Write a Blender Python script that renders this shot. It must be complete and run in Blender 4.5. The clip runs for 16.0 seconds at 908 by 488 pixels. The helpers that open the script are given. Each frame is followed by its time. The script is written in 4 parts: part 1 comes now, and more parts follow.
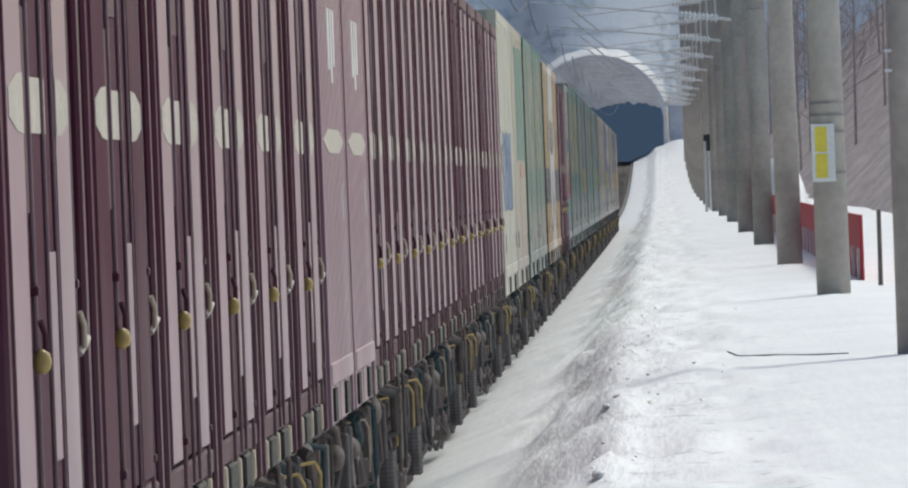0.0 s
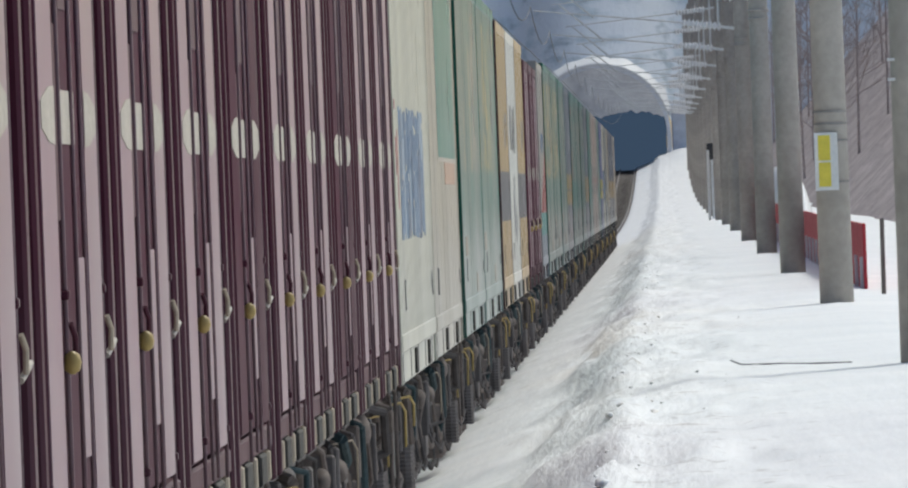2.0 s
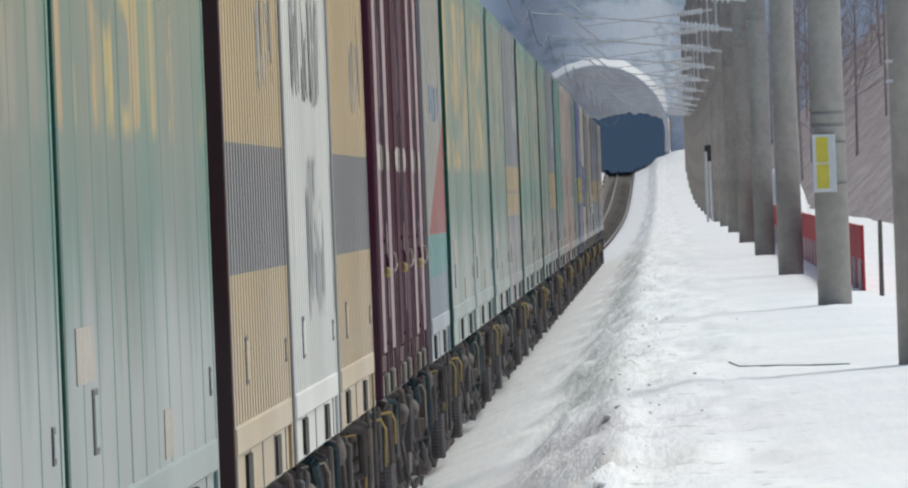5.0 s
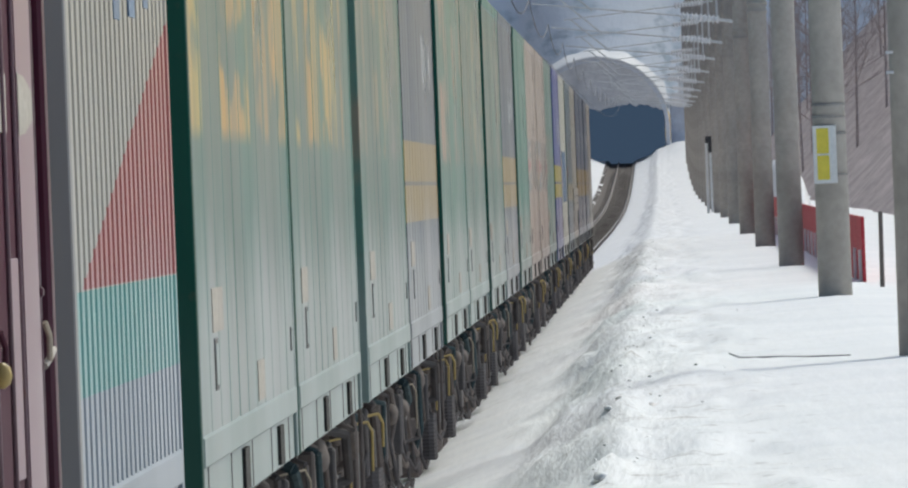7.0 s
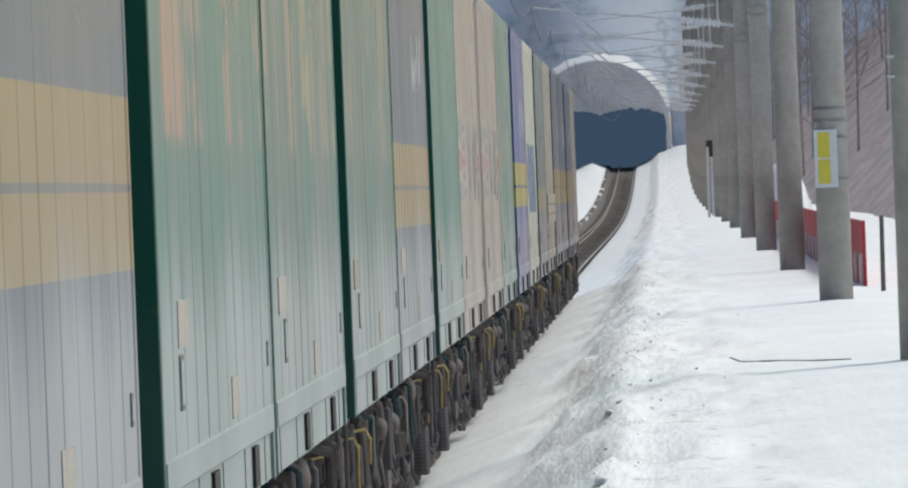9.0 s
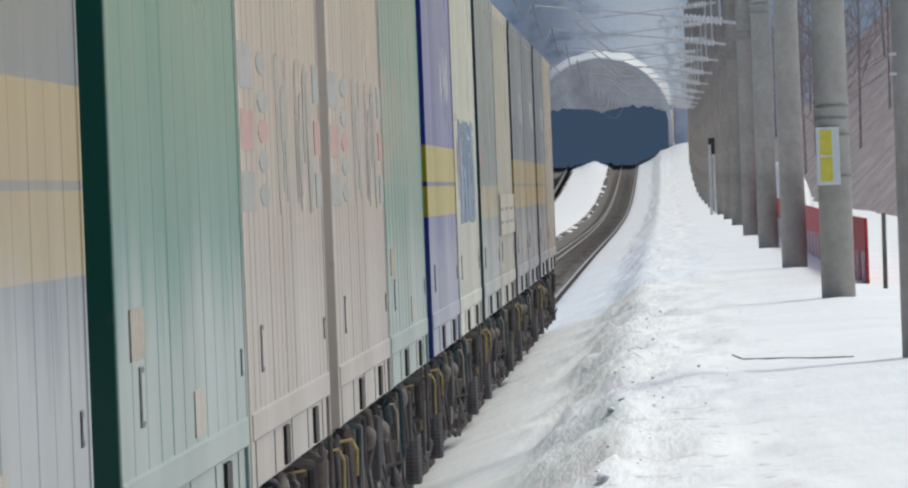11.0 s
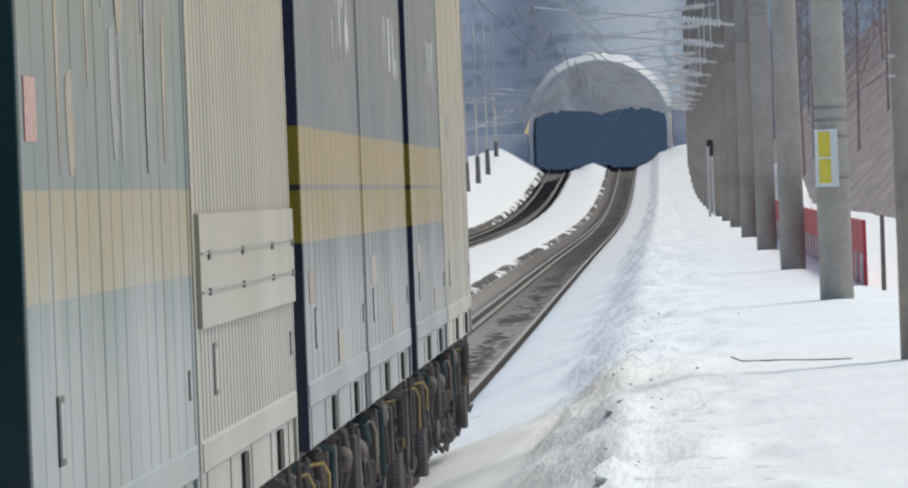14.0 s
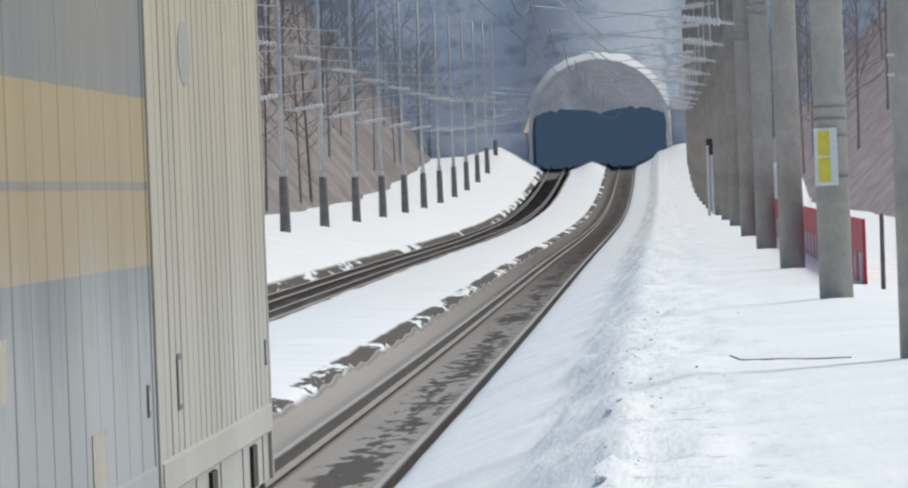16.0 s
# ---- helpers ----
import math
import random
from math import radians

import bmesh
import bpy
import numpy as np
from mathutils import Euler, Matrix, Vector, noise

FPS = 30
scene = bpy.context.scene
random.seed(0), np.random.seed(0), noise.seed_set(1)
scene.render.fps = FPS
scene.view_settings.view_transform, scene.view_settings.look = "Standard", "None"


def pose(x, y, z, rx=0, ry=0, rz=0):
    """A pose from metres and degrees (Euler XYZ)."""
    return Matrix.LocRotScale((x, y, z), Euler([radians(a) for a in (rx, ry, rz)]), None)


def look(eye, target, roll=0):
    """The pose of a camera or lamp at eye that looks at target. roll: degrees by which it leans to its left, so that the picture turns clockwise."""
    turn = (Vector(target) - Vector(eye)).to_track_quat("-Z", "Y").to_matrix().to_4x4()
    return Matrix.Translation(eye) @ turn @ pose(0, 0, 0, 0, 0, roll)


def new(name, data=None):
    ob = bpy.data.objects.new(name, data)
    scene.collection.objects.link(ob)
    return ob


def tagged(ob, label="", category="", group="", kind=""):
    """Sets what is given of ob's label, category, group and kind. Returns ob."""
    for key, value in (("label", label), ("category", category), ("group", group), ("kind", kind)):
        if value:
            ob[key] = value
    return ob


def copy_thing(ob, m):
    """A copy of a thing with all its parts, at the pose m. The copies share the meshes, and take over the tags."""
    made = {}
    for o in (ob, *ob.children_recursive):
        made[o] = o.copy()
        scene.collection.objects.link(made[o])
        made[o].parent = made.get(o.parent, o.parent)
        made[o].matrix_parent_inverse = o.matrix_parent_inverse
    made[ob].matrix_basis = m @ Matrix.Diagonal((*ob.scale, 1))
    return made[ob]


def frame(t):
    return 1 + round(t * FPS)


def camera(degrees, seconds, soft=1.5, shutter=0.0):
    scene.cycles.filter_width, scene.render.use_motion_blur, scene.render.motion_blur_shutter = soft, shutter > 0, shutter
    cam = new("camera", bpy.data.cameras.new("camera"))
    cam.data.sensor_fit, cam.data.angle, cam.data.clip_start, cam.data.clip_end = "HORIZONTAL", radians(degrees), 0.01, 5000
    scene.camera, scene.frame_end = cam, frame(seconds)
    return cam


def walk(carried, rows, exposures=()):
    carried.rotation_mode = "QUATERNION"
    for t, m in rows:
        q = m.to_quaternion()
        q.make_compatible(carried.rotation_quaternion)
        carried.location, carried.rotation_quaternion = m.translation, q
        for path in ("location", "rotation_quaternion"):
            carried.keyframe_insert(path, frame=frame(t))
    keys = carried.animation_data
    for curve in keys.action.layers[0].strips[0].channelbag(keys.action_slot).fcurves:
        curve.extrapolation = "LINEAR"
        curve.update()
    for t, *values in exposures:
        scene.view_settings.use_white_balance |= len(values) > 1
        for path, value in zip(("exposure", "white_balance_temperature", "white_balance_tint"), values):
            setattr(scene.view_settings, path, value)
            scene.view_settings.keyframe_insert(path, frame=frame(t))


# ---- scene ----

# ------------------------------------------------------------------ camera
EYE = (0.0, 0.0, 2.13)
ROLL = 2.2
# seconds, yaw, pitch: a long lens on a tripod that is nudged a little
SWAY = ((0, 1.0787, -0.2834), (0.5, 1.0784, -0.2744), (1, 1.0839, -0.2622), (1.5, 1.0862, -0.2441),
        (2, 1.0950, -0.2377), (2.5, 1.1079, -0.1831), (3, 1.0996, -0.2014), (5.5, 1.0826, -0.2291),
        (6, 1.0809, -0.1841), (6.5, 1.0854, -0.2230), (7, 1.0874, -0.2741), (7.5, 1.0849, -0.2892),
        (8, 1.0877, -0.2831), (8.5, 1.0964, -0.2737), (9, 1.0926, -0.2528), (11.5, 1.1053, -0.2704),
        (12, 1.0934, -0.2739), (12.5, 1.0930, -0.2648), (13, 1.0948, -0.2317), (13.5, 1.1012, -0.2435),
        (14, 1.0957, -0.2557), (14.5, 1.0956, -0.2527), (15, 1.0934, -0.2739), (15.5, 1.0956, -0.2527),
        (16, 1.0929, -0.2618))
cam = camera(4.711, 16.0, soft=2.2)
walk(cam, [(t, pose(*EYE, 90 + p, ROLL, y)) for t, y, p in SWAY],
     exposures=((0, 0.21, 6640, 3), (16, 0.21, 6640, 3)))

# ------------------------------------------------------------------ light
SUN_AZ, SUN_EL = 34.0, 46.0      # degrees to the right of the line of sight, and up
world = bpy.data.worlds.new("sky")
scene.world = world
world.use_nodes = True
wn = world.node_tree
sky = wn.nodes.new("ShaderNodeTexSky")
sky.sky_type, sky.sun_disc = "NISHITA", False
sky.sun_elevation, sky.sun_rotation = radians(SUN_EL), radians(SUN_AZ)
sky.dust_density, sky.air_density = 2.5, 1.0
wn.links.new(sky.outputs[0], wn.nodes["Background"].inputs[0])
wn.nodes["Background"].inputs[1].default_value = 0.12
sun = new("sun", bpy.data.lights.new("sun", "SUN"))
sun.data.energy, sun.data.angle, sun.data.color = 1.5, radians(12), (1.0, 0.97, 0.93)
sun_from = Vector((math.sin(radians(SUN_AZ)) * math.cos(radians(SUN_EL)),
                   math.cos(radians(SUN_AZ)) * math.cos(radians(SUN_EL)), math.sin(radians(SUN_EL))))
sun.matrix_world = look(sun_from * 100, (0, 0, 0))


# ------------------------------------------------------------------ materials
class Nodes:
    """A small helper round a material's node tree."""

    def __init__(self, name, rough=0.6, metal=0.0):
        self.m = bpy.data.materials.new(name)
        self.m.use_nodes = True
        self.t = self.m.node_tree
        self.b = self.t.nodes["Principled BSDF"]
        self.b.inputs["Roughness"].default_value = rough
        self.b.inputs["Metallic"].default_value = metal
        self.co = self.t.nodes.new("ShaderNodeTexCoord")

    def n(self, kind, **inputs):
        node = self.t.nodes.new(kind)
        for k, v in inputs.items():
            self.put(node.inputs[k.replace("_", " ")], v)
        return node

    def put(self, sock, v):
        if isinstance(v, bpy.types.NodeSocket):
            self.t.links.new(v, sock)
        elif isinstance(v, (tuple, list)) and sock.type == "RGBA" and len(v) == 3:
            sock.default_value = (*v, 1)
        else:
            sock.default_value = v

    def noise(self, scale, detail=4.0, vec=None, stretch=None, rough=0.55):
        v = vec or self.co.outputs["Object"]
        if stretch:
            mp = self.n("ShaderNodeMapping", Vector=v, Scale=stretch)
            v = mp.outputs[0]
        nd = self.n("ShaderNodeTexNoise", Vector=v, Scale=scale, Detail=detail, Roughness=rough)
        return nd.outputs["Fac"]

    def ramp(self, fac, lo, hi, a=0.0, b=1.0):
        nd = self.n("ShaderNodeMapRange", Value=fac, From_Min=lo, From_Max=hi, To_Min=a, To_Max=b)
        return nd.outputs[0]

    def mix(self, fac, a, b):
        nd = self.t.nodes.new("ShaderNodeMix")
        nd.data_type = "RGBA"
        self.put(nd.inputs["Factor"], fac)
        self.put(nd.inputs[6], a)
        self.put(nd.inputs[7], b)
        return nd.outputs[2]

    def math(self, op, a, b=0.0):
        nd = self.t.nodes.new("ShaderNodeMath")
        nd.operation = op
        self.put(nd.inputs[0], a)
        self.put(nd.inputs[1], b)
        return nd.outputs[0]

    def colour(self, c):
        self.put(self.b.inputs["Base Color"], c)
        return self

    def rough(self, r):
        self.put(self.b.inputs["Roughness"], r)
        return self

    def bump(self, h, strength=0.3, dist=0.02):
        nd = self.n("ShaderNodeBump", Height=h, Strength=strength, Distance=dist)
        self.t.links.new(nd.outputs[0], self.b.inputs["Normal"])
        return self

    def axis(self, i, which="Object"):
        s = self.n("ShaderNodeSeparateXYZ", Vector=self.co.outputs[which])
        return s.outputs[i]


def tint(c, k):
    return tuple(min(1.0, v * k) for v in c)


def plain(name, c, rough=0.6, metal=0.0, scale=3.0, vary=0.35, bump=0.0, gloss=0.5):
    """A worn, slightly uneven paint or metal."""
    k = Nodes(name, rough, metal)
    k.b.inputs["Specular IOR Level"].default_value = gloss
    f = k.ramp(k.noise(scale, 5), 0.3, 0.7)
    g = k.ramp(k.noise(scale * 9, 3), 0.35, 0.7)
    col = k.mix(f, tint(c, 1 - vary), tint(c, 1 + vary * 0.5))
    col = k.mix(k.math("MULTIPLY", g, 0.3), col, tint(c, 0.6))
    k.colour(col)
    k.rough(k.ramp(g, 0, 1, rough * 0.85, min(1, rough * 1.2)))
    if bump:
        k.bump(k.noise(scale * 12, 4), bump, 0.01)
    return k.m


def coat(name, c, bands=(), rough=0.3, grime=0.16, rust=0.14, gloss=0.14, dust_sheen=0.6, lacquer=0.0, wedge=None, fade=None, signs=None):
    """Container paint: bands are (from height, to height, colour); a pale film low down, partly dusty, paints in the
    snow's reflection and ends in drips, small rust spots.
    """
    k = Nodes(name, rough)
    z = k.axis(2)
    col = k.mix(k.ramp(k.noise(0.45, 3), 0.3, 0.7), tint(c, 0.88), tint(c, 1.1))
    if fade:
        col = k.mix(k.math("MULTIPLY", k.ramp(k.noise(0.42, 2, stretch=(1, 1, 0.5)), 0.42, 0.6), 0.5), col, fade)
    if signs:
        # large worn-off characters: soft upright dabs in columns above a line, different on every box
        line, hi, ink_a, ink_b, keep = signs
        own = k.n("ShaderNodeVectorMath", Vector=k.co.outputs["Object"])
        own.inputs[1].default_value = (0.0, 0.0, 0.0)
        seed = k.t.nodes.new("ShaderNodeObjectInfo").outputs["Random"]
        shift = k.t.nodes.new("ShaderNodeCombineXYZ")
        k.put(shift.inputs[0], k.math("MULTIPLY", seed, 90.0))
        k.put(own.inputs[1], shift.outputs[0])
        v = own.outputs[0]
        cols = k.ramp(k.noise(0.9, 2, vec=v, stretch=(1, 1.0, 0.05)), 0.47, 0.53)
        dabs = k.ramp(k.noise(1.0, 2, vec=v, stretch=(1, 0.9, 2.2)), 0.43, 0.52)
        fine = k.ramp(k.noise(3.4, 3, vec=v, stretch=(1, 1.0, 0.08)), 0.36, 0.56, 0.45, 1.0)
        mask = k.math("MULTIPLY", k.math("MULTIPLY", cols, dabs), k.math("MULTIPLY", fine, k.math("MULTIPLY", k.ramp(z, line, line + 0.06), k.ramp(z, hi - 0.05, hi, 1.0, 0.0))))
        ink = k.mix(k.ramp(k.noise(0.8, 2, vec=v, stretch=(1, 1, 0.2)), 0.42, 0.58), ink_a, ink_b)
        col = k.mix(k.math("MULTIPLY", mask, keep), col, ink)
    for lo, hi, b in bands:
        wob = k.math("ADD", z, k.math("MULTIPLY", k.math("SUBTRACT", k.noise(2.0), 0.5), 0.006))
        inside = k.math("MULTIPLY", k.math("GREATER_THAN", wob, lo), k.math("LESS_THAN", wob, hi))
        col = k.mix(inside, col, b)
    if wedge:
        z0, y0, rise_by, b = wedge
        edge = k.math("ADD", k.math("MULTIPLY", k.math("SUBTRACT", k.axis(1), y0), rise_by), z0)
        col = k.mix(k.math("MULTIPLY", k.math("GREATER_THAN", z, z0), k.math("LESS_THAN", z, edge)), col, b)
    streak = k.ramp(k.noise(0.8, 3, stretch=(1, 1.0, 0.12)), 0.48, 0.75)
    col = k.mix(k.math("MULTIPLY", streak, grime), col, (0.15, 0.148, 0.142))
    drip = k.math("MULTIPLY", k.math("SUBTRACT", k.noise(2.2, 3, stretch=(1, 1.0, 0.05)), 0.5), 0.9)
    # pale low down: snow reflection put into the colour over a dusty film
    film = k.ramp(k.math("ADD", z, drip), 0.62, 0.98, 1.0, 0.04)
    col = k.mix(k.math("MULTIPLY", film, dust_sheen), col, (0.385, 0.39, 0.385))
    edge_of_sheen = k.math("MULTIPLY", k.ramp(z, 0.70, 0.82), k.ramp(z, 0.88, 1.02, 1.0, 0.0))
    runs = k.math("MULTIPLY", edge_of_sheen, k.ramp(k.noise(1.6, 2, stretch=(1, 1.0, 0.03)), 0.60, 0.68))
    col = k.mix(k.math("MULTIPLY", runs, min(1.0, dust_sheen * 0.8)), col, (0.55, 0.55, 0.53))
    spots = k.ramp(k.noise(7.0, 4), 0.66, 0.74)
    col = k.mix(k.math("MULTIPLY", spots, rust), col, (0.14, 0.06, 0.03))
    k.colour(col)
    k.b.inputs["Specular IOR Level"].default_value = gloss
    k.rough(k.ramp(k.noise(1.2, 2, stretch=(1, 0.5, 0.4)), 0.3, 0.75, rough * 0.9, rough * 1.25))
    k.b.inputs["Coat Weight"].default_value = lacquer
    k.b.inputs["Coat Roughness"].default_value = 0.2
    return k.m


TRACK_X, LEFT_X = -2.765, -8.0


def ground_material():
    """Snow, with the bare ballast of the two tracks showing through where trains have blown it clear."""
    k = Nodes("snow_and_ballast", 0.6)
    x = k.axis(0)

    def band(v, a, b, soft):
        up = k.ramp(v, a - soft, a + soft)
        dn = k.ramp(v, b - soft, b + soft, 1.0, 0.0)
        return k.math("MULTIPLY", up, dn)
    ragged = k.math("ADD", k.math("MULTIPLY", k.noise(1.3, 2, stretch=(0.6, 0.06, 1)), 0.72), k.math("MULTIPLY", k.noise(8.0, 3, stretch=(1, 0.08, 1)), 0.28))
    clump = k.ramp(ragged, 0.445, 0.465)
    side_clump = k.math("MULTIPLY", band(x, -4.30, -4.04, 0.03), clump)
    bare = k.math("MAXIMUM", band(x, -4.06, -2.06, 0.02), side_clump)
    left_clump = k.math("MULTIPLY", k.math("MAXIMUM", band(x, -9.3, -8.9, 0.05), band(x, -7.2, -6.85, 0.05)), clump)
    bare = k.math("MAXIMUM", bare, k.math("MAXIMUM", band(x, -9.0, -7.08, 0.04), left_clump))
    # snow
    s = k.mix(k.ramp(k.noise(0.5, 5), 0.35, 0.7), (0.80, 0.82, 0.84), (0.88, 0.89, 0.90))
    # grit specks, with the dimples' small shadows put into the same grey
    grit = k.ramp(k.noise(3.0, 6, stretch=(1, 0.4, 1)), 0.60, 0.74)
    near_track = k.math("MAXIMUM", band(x, -2.2, 0.45, 0.3), 0.12)
    s = k.mix(k.math("MULTIPLY", grit, k.math("MULTIPLY", near_track, 0.6)), s, (0.42, 0.40, 0.38))
    clods = k.math("MULTIPLY", k.ramp(k.noise(7.0, 4, stretch=(1, 0.22, 1)), 0.60, 0.70), band(x, -0.85, 0.75, 0.35))
    s = k.mix(k.math("MULTIPLY", clods, 0.55), s, (0.40, 0.39, 0.385))
    # ballast, dusted with old snow
    b = k.mix(k.ramp(k.noise(14, 5), 0.35, 0.7), (0.030, 0.023, 0.020), (0.085, 0.066, 0.056))
    dusty = k.math("MAXIMUM", k.math("MULTIPLY", band(x, -4.1, -3.40, 0.05), k.math("SUBTRACT", 1.0, side_clump)), band(x, -3.25, -2.0, 0.04))
    specks = k.math("ADD", k.math("MULTIPLY", k.noise(5.5, 4, stretch=(1, 0.10, 1)), 0.6), k.math("MULTIPLY", k.noise(1.5, 2, stretch=(1, 0.06, 1)), 0.4))
    tufts = k.math("MULTIPLY", band(x, -3.05, -2.45, 0.10), k.ramp(k.math("ADD", specks, k.math("MULTIPLY", k.math("ABSOLUTE", k.math("ADD", x, 2.72)), -0.22)), 0.455, 0.49))
    dusty = k.math("MULTIPLY", dusty, k.math("SUBTRACT", 1.0, tufts))
    dusty = k.math("MULTIPLY", dusty, k.ramp(k.axis(1), 150, 330, 1.0, 0.20))
    dusty = k.math("MAXIMUM", dusty, k.math("MULTIPLY", band(x, -8.4, -7.5, 0.15), k.ramp(k.noise(1.6, 4, stretch=(1, 0.1, 1)), 0.35, 0.7, 0.15, 0.5)))
    b = k.mix(k.math("MULTIPLY", dusty, 0.9), b, (0.37, 0.34, 0.315))
    k.colour(k.mix(bare, s, b))
    k.rough(k.ramp(bare, 0, 1, 0.75, 0.9))
    h = k.math("ADD", k.math("MULTIPLY", k.noise(1.6, 5, stretch=(1, 0.2, 1)), 0.35), k.math("MULTIPLY", k.noise(6.0, 4, stretch=(1, 0.05, 1)), 0.35))
    h = k.math("ADD", h, k.math("MULTIPLY", k.noise(14, 4, stretch=(1, 0.05, 1)), k.math("MULTIPLY", band(x, -0.95, 0.15, 0.2), 0.75)))
    k.bump(h, 0.3, 0.09)
    k.b.inputs["Subsurface Weight"].default_value = 0.0
    return k.m


def thicket_material(name, dark, light, snow=0.3, scale=0.05, layers=1.0):
    """A far slope of leafless brush: fine upright stems over patches of snow."""
    k = Nodes(name, 0.95)
    f = k.ramp(k.noise(scale, 6), 0.35, 0.65)
    stems = k.ramp(k.noise(1.4, 6, stretch=(1.0, 0.12, 0.5)), 0.35, 0.68)
    col = k.mix(f, dark, light)
    col = k.mix(k.math("MULTIPLY", stems, 0.5), col, tint(dark, 0.55))
    patch = k.ramp(k.noise(scale * 6, 6, stretch=(1, 1, layers)), 0.62 - snow * 0.25, 0.70 - snow * 0.2)
    col = k.mix(k.math("MULTIPLY", patch, snow), col, (0.70, 0.76, 0.83))
    k.colour(col)
    k.bump(stems, 0.2, 0.3)
    return k.m


M = {}
M["ground"] = ground_material()
M["snow"] = plain("snow", (0.84, 0.86, 0.88), 0.6, 0, 2.0, 0.06, 0.2)
M["concrete"] = plain("pole_concrete", (0.42, 0.39, 0.355), 0.85, 0, 1.2, 0.25, 0.25)
# both portal colours are lifted and blued to carry the distance haze
M["portal"] = plain("portal_concrete", (0.80, 0.84, 0.92), 0.9, 0, 0.35, 0.2, 0.2)
M["lining"] = plain("portal_face", (0.84, 0.85, 0.89), 0.95, 0, 0.55, 0.38, 0.2)
M["steel"] = plain("galvanised_steel", (0.70, 0.72, 0.73), 0.5, 0.15, 4, 0.2)
M["rail"] = plain("rail_steel", (0.12, 0.10, 0.088), 0.5, 0.5, 2, 0.3)
M["railtop"] = plain("polished_rail", (0.30, 0.27, 0.25), 0.4, 0.7, 2, 0.1)
M["footing"] = plain("weathered_footing", (0.30, 0.28, 0.265), 0.8, 0, 3, 0.3)
M["iron"] = plain("wagon_iron", (0.135, 0.122, 0.122), 0.8, 0.0, 3, 0.4, 0.2, 0.2)
M["iron_brown"] = plain("rusty_iron", (0.18, 0.15, 0.138), 0.85, 0.0, 4, 0.4, 0.2, 0.2)
M["iron_teal"] = plain("teal_iron", (0.055, 0.085, 0.095), 0.8, 0.0, 4, 0.3, 0.0, 0.2)
M["wheel"] = plain("wheel_steel", (0.12, 0.10, 0.085), 0.5, 0.7, 4, 0.3)
M["yellow"] = plain("yellow_paint", (0.52, 0.37, 0.12), 0.5, 0, 6, 0.3)
M["pocket"] = plain("dusty_beige", (0.46, 0.385, 0.29), 0.7, 0, 5, 0.3)
M["grey_box"] = plain("dusty_grey", (0.30, 0.29, 0.28), 0.6, 0, 5, 0.3)
# near-black that paints the shade inside the fork pockets
M["hollow"] = plain("pocket_shade", (0.02, 0.018, 0.017), 0.8)
M["porcelain"] = plain("porcelain", (0.84, 0.85, 0.86), 0.3, 0, 8, 0.1)
M["wire"] = plain("wire", (0.16, 0.16, 0.17), 0.5, 0.5)
M["red"] = plain("red_board", (0.50, 0.022, 0.04), 0.6, 0, 1.5, 0.2)
M["white"] = plain("white_paint", (0.78, 0.78, 0.77), 0.5, 0, 3, 0.1)
M["plate"] = plain("sign_yellow", (0.80, 0.66, 0.08), 0.45, 0, 6, 0.12)
M["black"] = plain("black_paint", (0.03, 0.03, 0.035), 0.5)
M["bark"] = plain("bark", (0.27, 0.245, 0.24), 0.95, 0, 6, 0.35)
# blued and lightened: distance haze put into the bark colour
M["bark_far"] = plain("haze_tinted_bark", (0.36, 0.40, 0.45), 0.95, 0, 6, 0.35)
M["bark_red"] = plain("russet_bark", (0.44, 0.375, 0.365), 0.95, 0, 6, 0.35)
M["slope"] = thicket_material("brown_thicket", (0.19, 0.165, 0.16), (0.34, 0.30, 0.29), 0.12, 0.12)
# distance haze is mixed into these brush colours, beneath the snow patches
M["slope_far"] = thicket_material("haze_tinted_thicket", (0.42, 0.52, 0.60), (0.66, 0.76, 0.84), 0.95, 0.05, 3.0)
M["slope_right"] = thicket_material("russet_thicket", (0.38, 0.325, 0.325), (0.50, 0.44, 0.44), 0.05)


def glow_backdrop():
    """The depth of the tunnel: a plain added backdrop whose weak glow stands in for dim hazy air."""
    k = Nodes("tunnel_haze_glow", 1.0)
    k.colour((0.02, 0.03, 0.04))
    # emission supplies the bluish haze; no lamp stands here
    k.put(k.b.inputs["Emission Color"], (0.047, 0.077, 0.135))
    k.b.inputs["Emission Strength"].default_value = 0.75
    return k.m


M["air"] = glow_backdrop()


# ------------------------------------------------------------------ mesh helpers
def finish(name, bm, material, parent=None, smooth=False):
    me = bpy.data.meshes.new(name)
    bm.to_mesh(me)
    bm.free()
    for m in (material if isinstance(material, (list, tuple)) else (material,)):
        me.materials.append(m)
    if smooth:
        for p in me.polygons:
            p.use_smooth = True
    ob = new(name, me)
    ob.parent = parent
    return ob


def part(name, bm, material, parent, label="", smooth=False):
    ob = finish(name, bm, material, parent, smooth)
    return tagged(ob, label) if label else ob


def thing(name, label, category, m=None, group="", kind=""):
    ob = new(name)
    if m is not None:
        ob.matrix_basis = m
    return tagged(ob, label, category, group, kind)


def box(bm, x0, x1, y0, y1, z0, z1, bevel=0.0, mat=0):
    vs = [bm.verts.new((x, y, z)) for x in (x0, x1) for y in (y0, y1) for z in (z0, z1)]
    fs = []
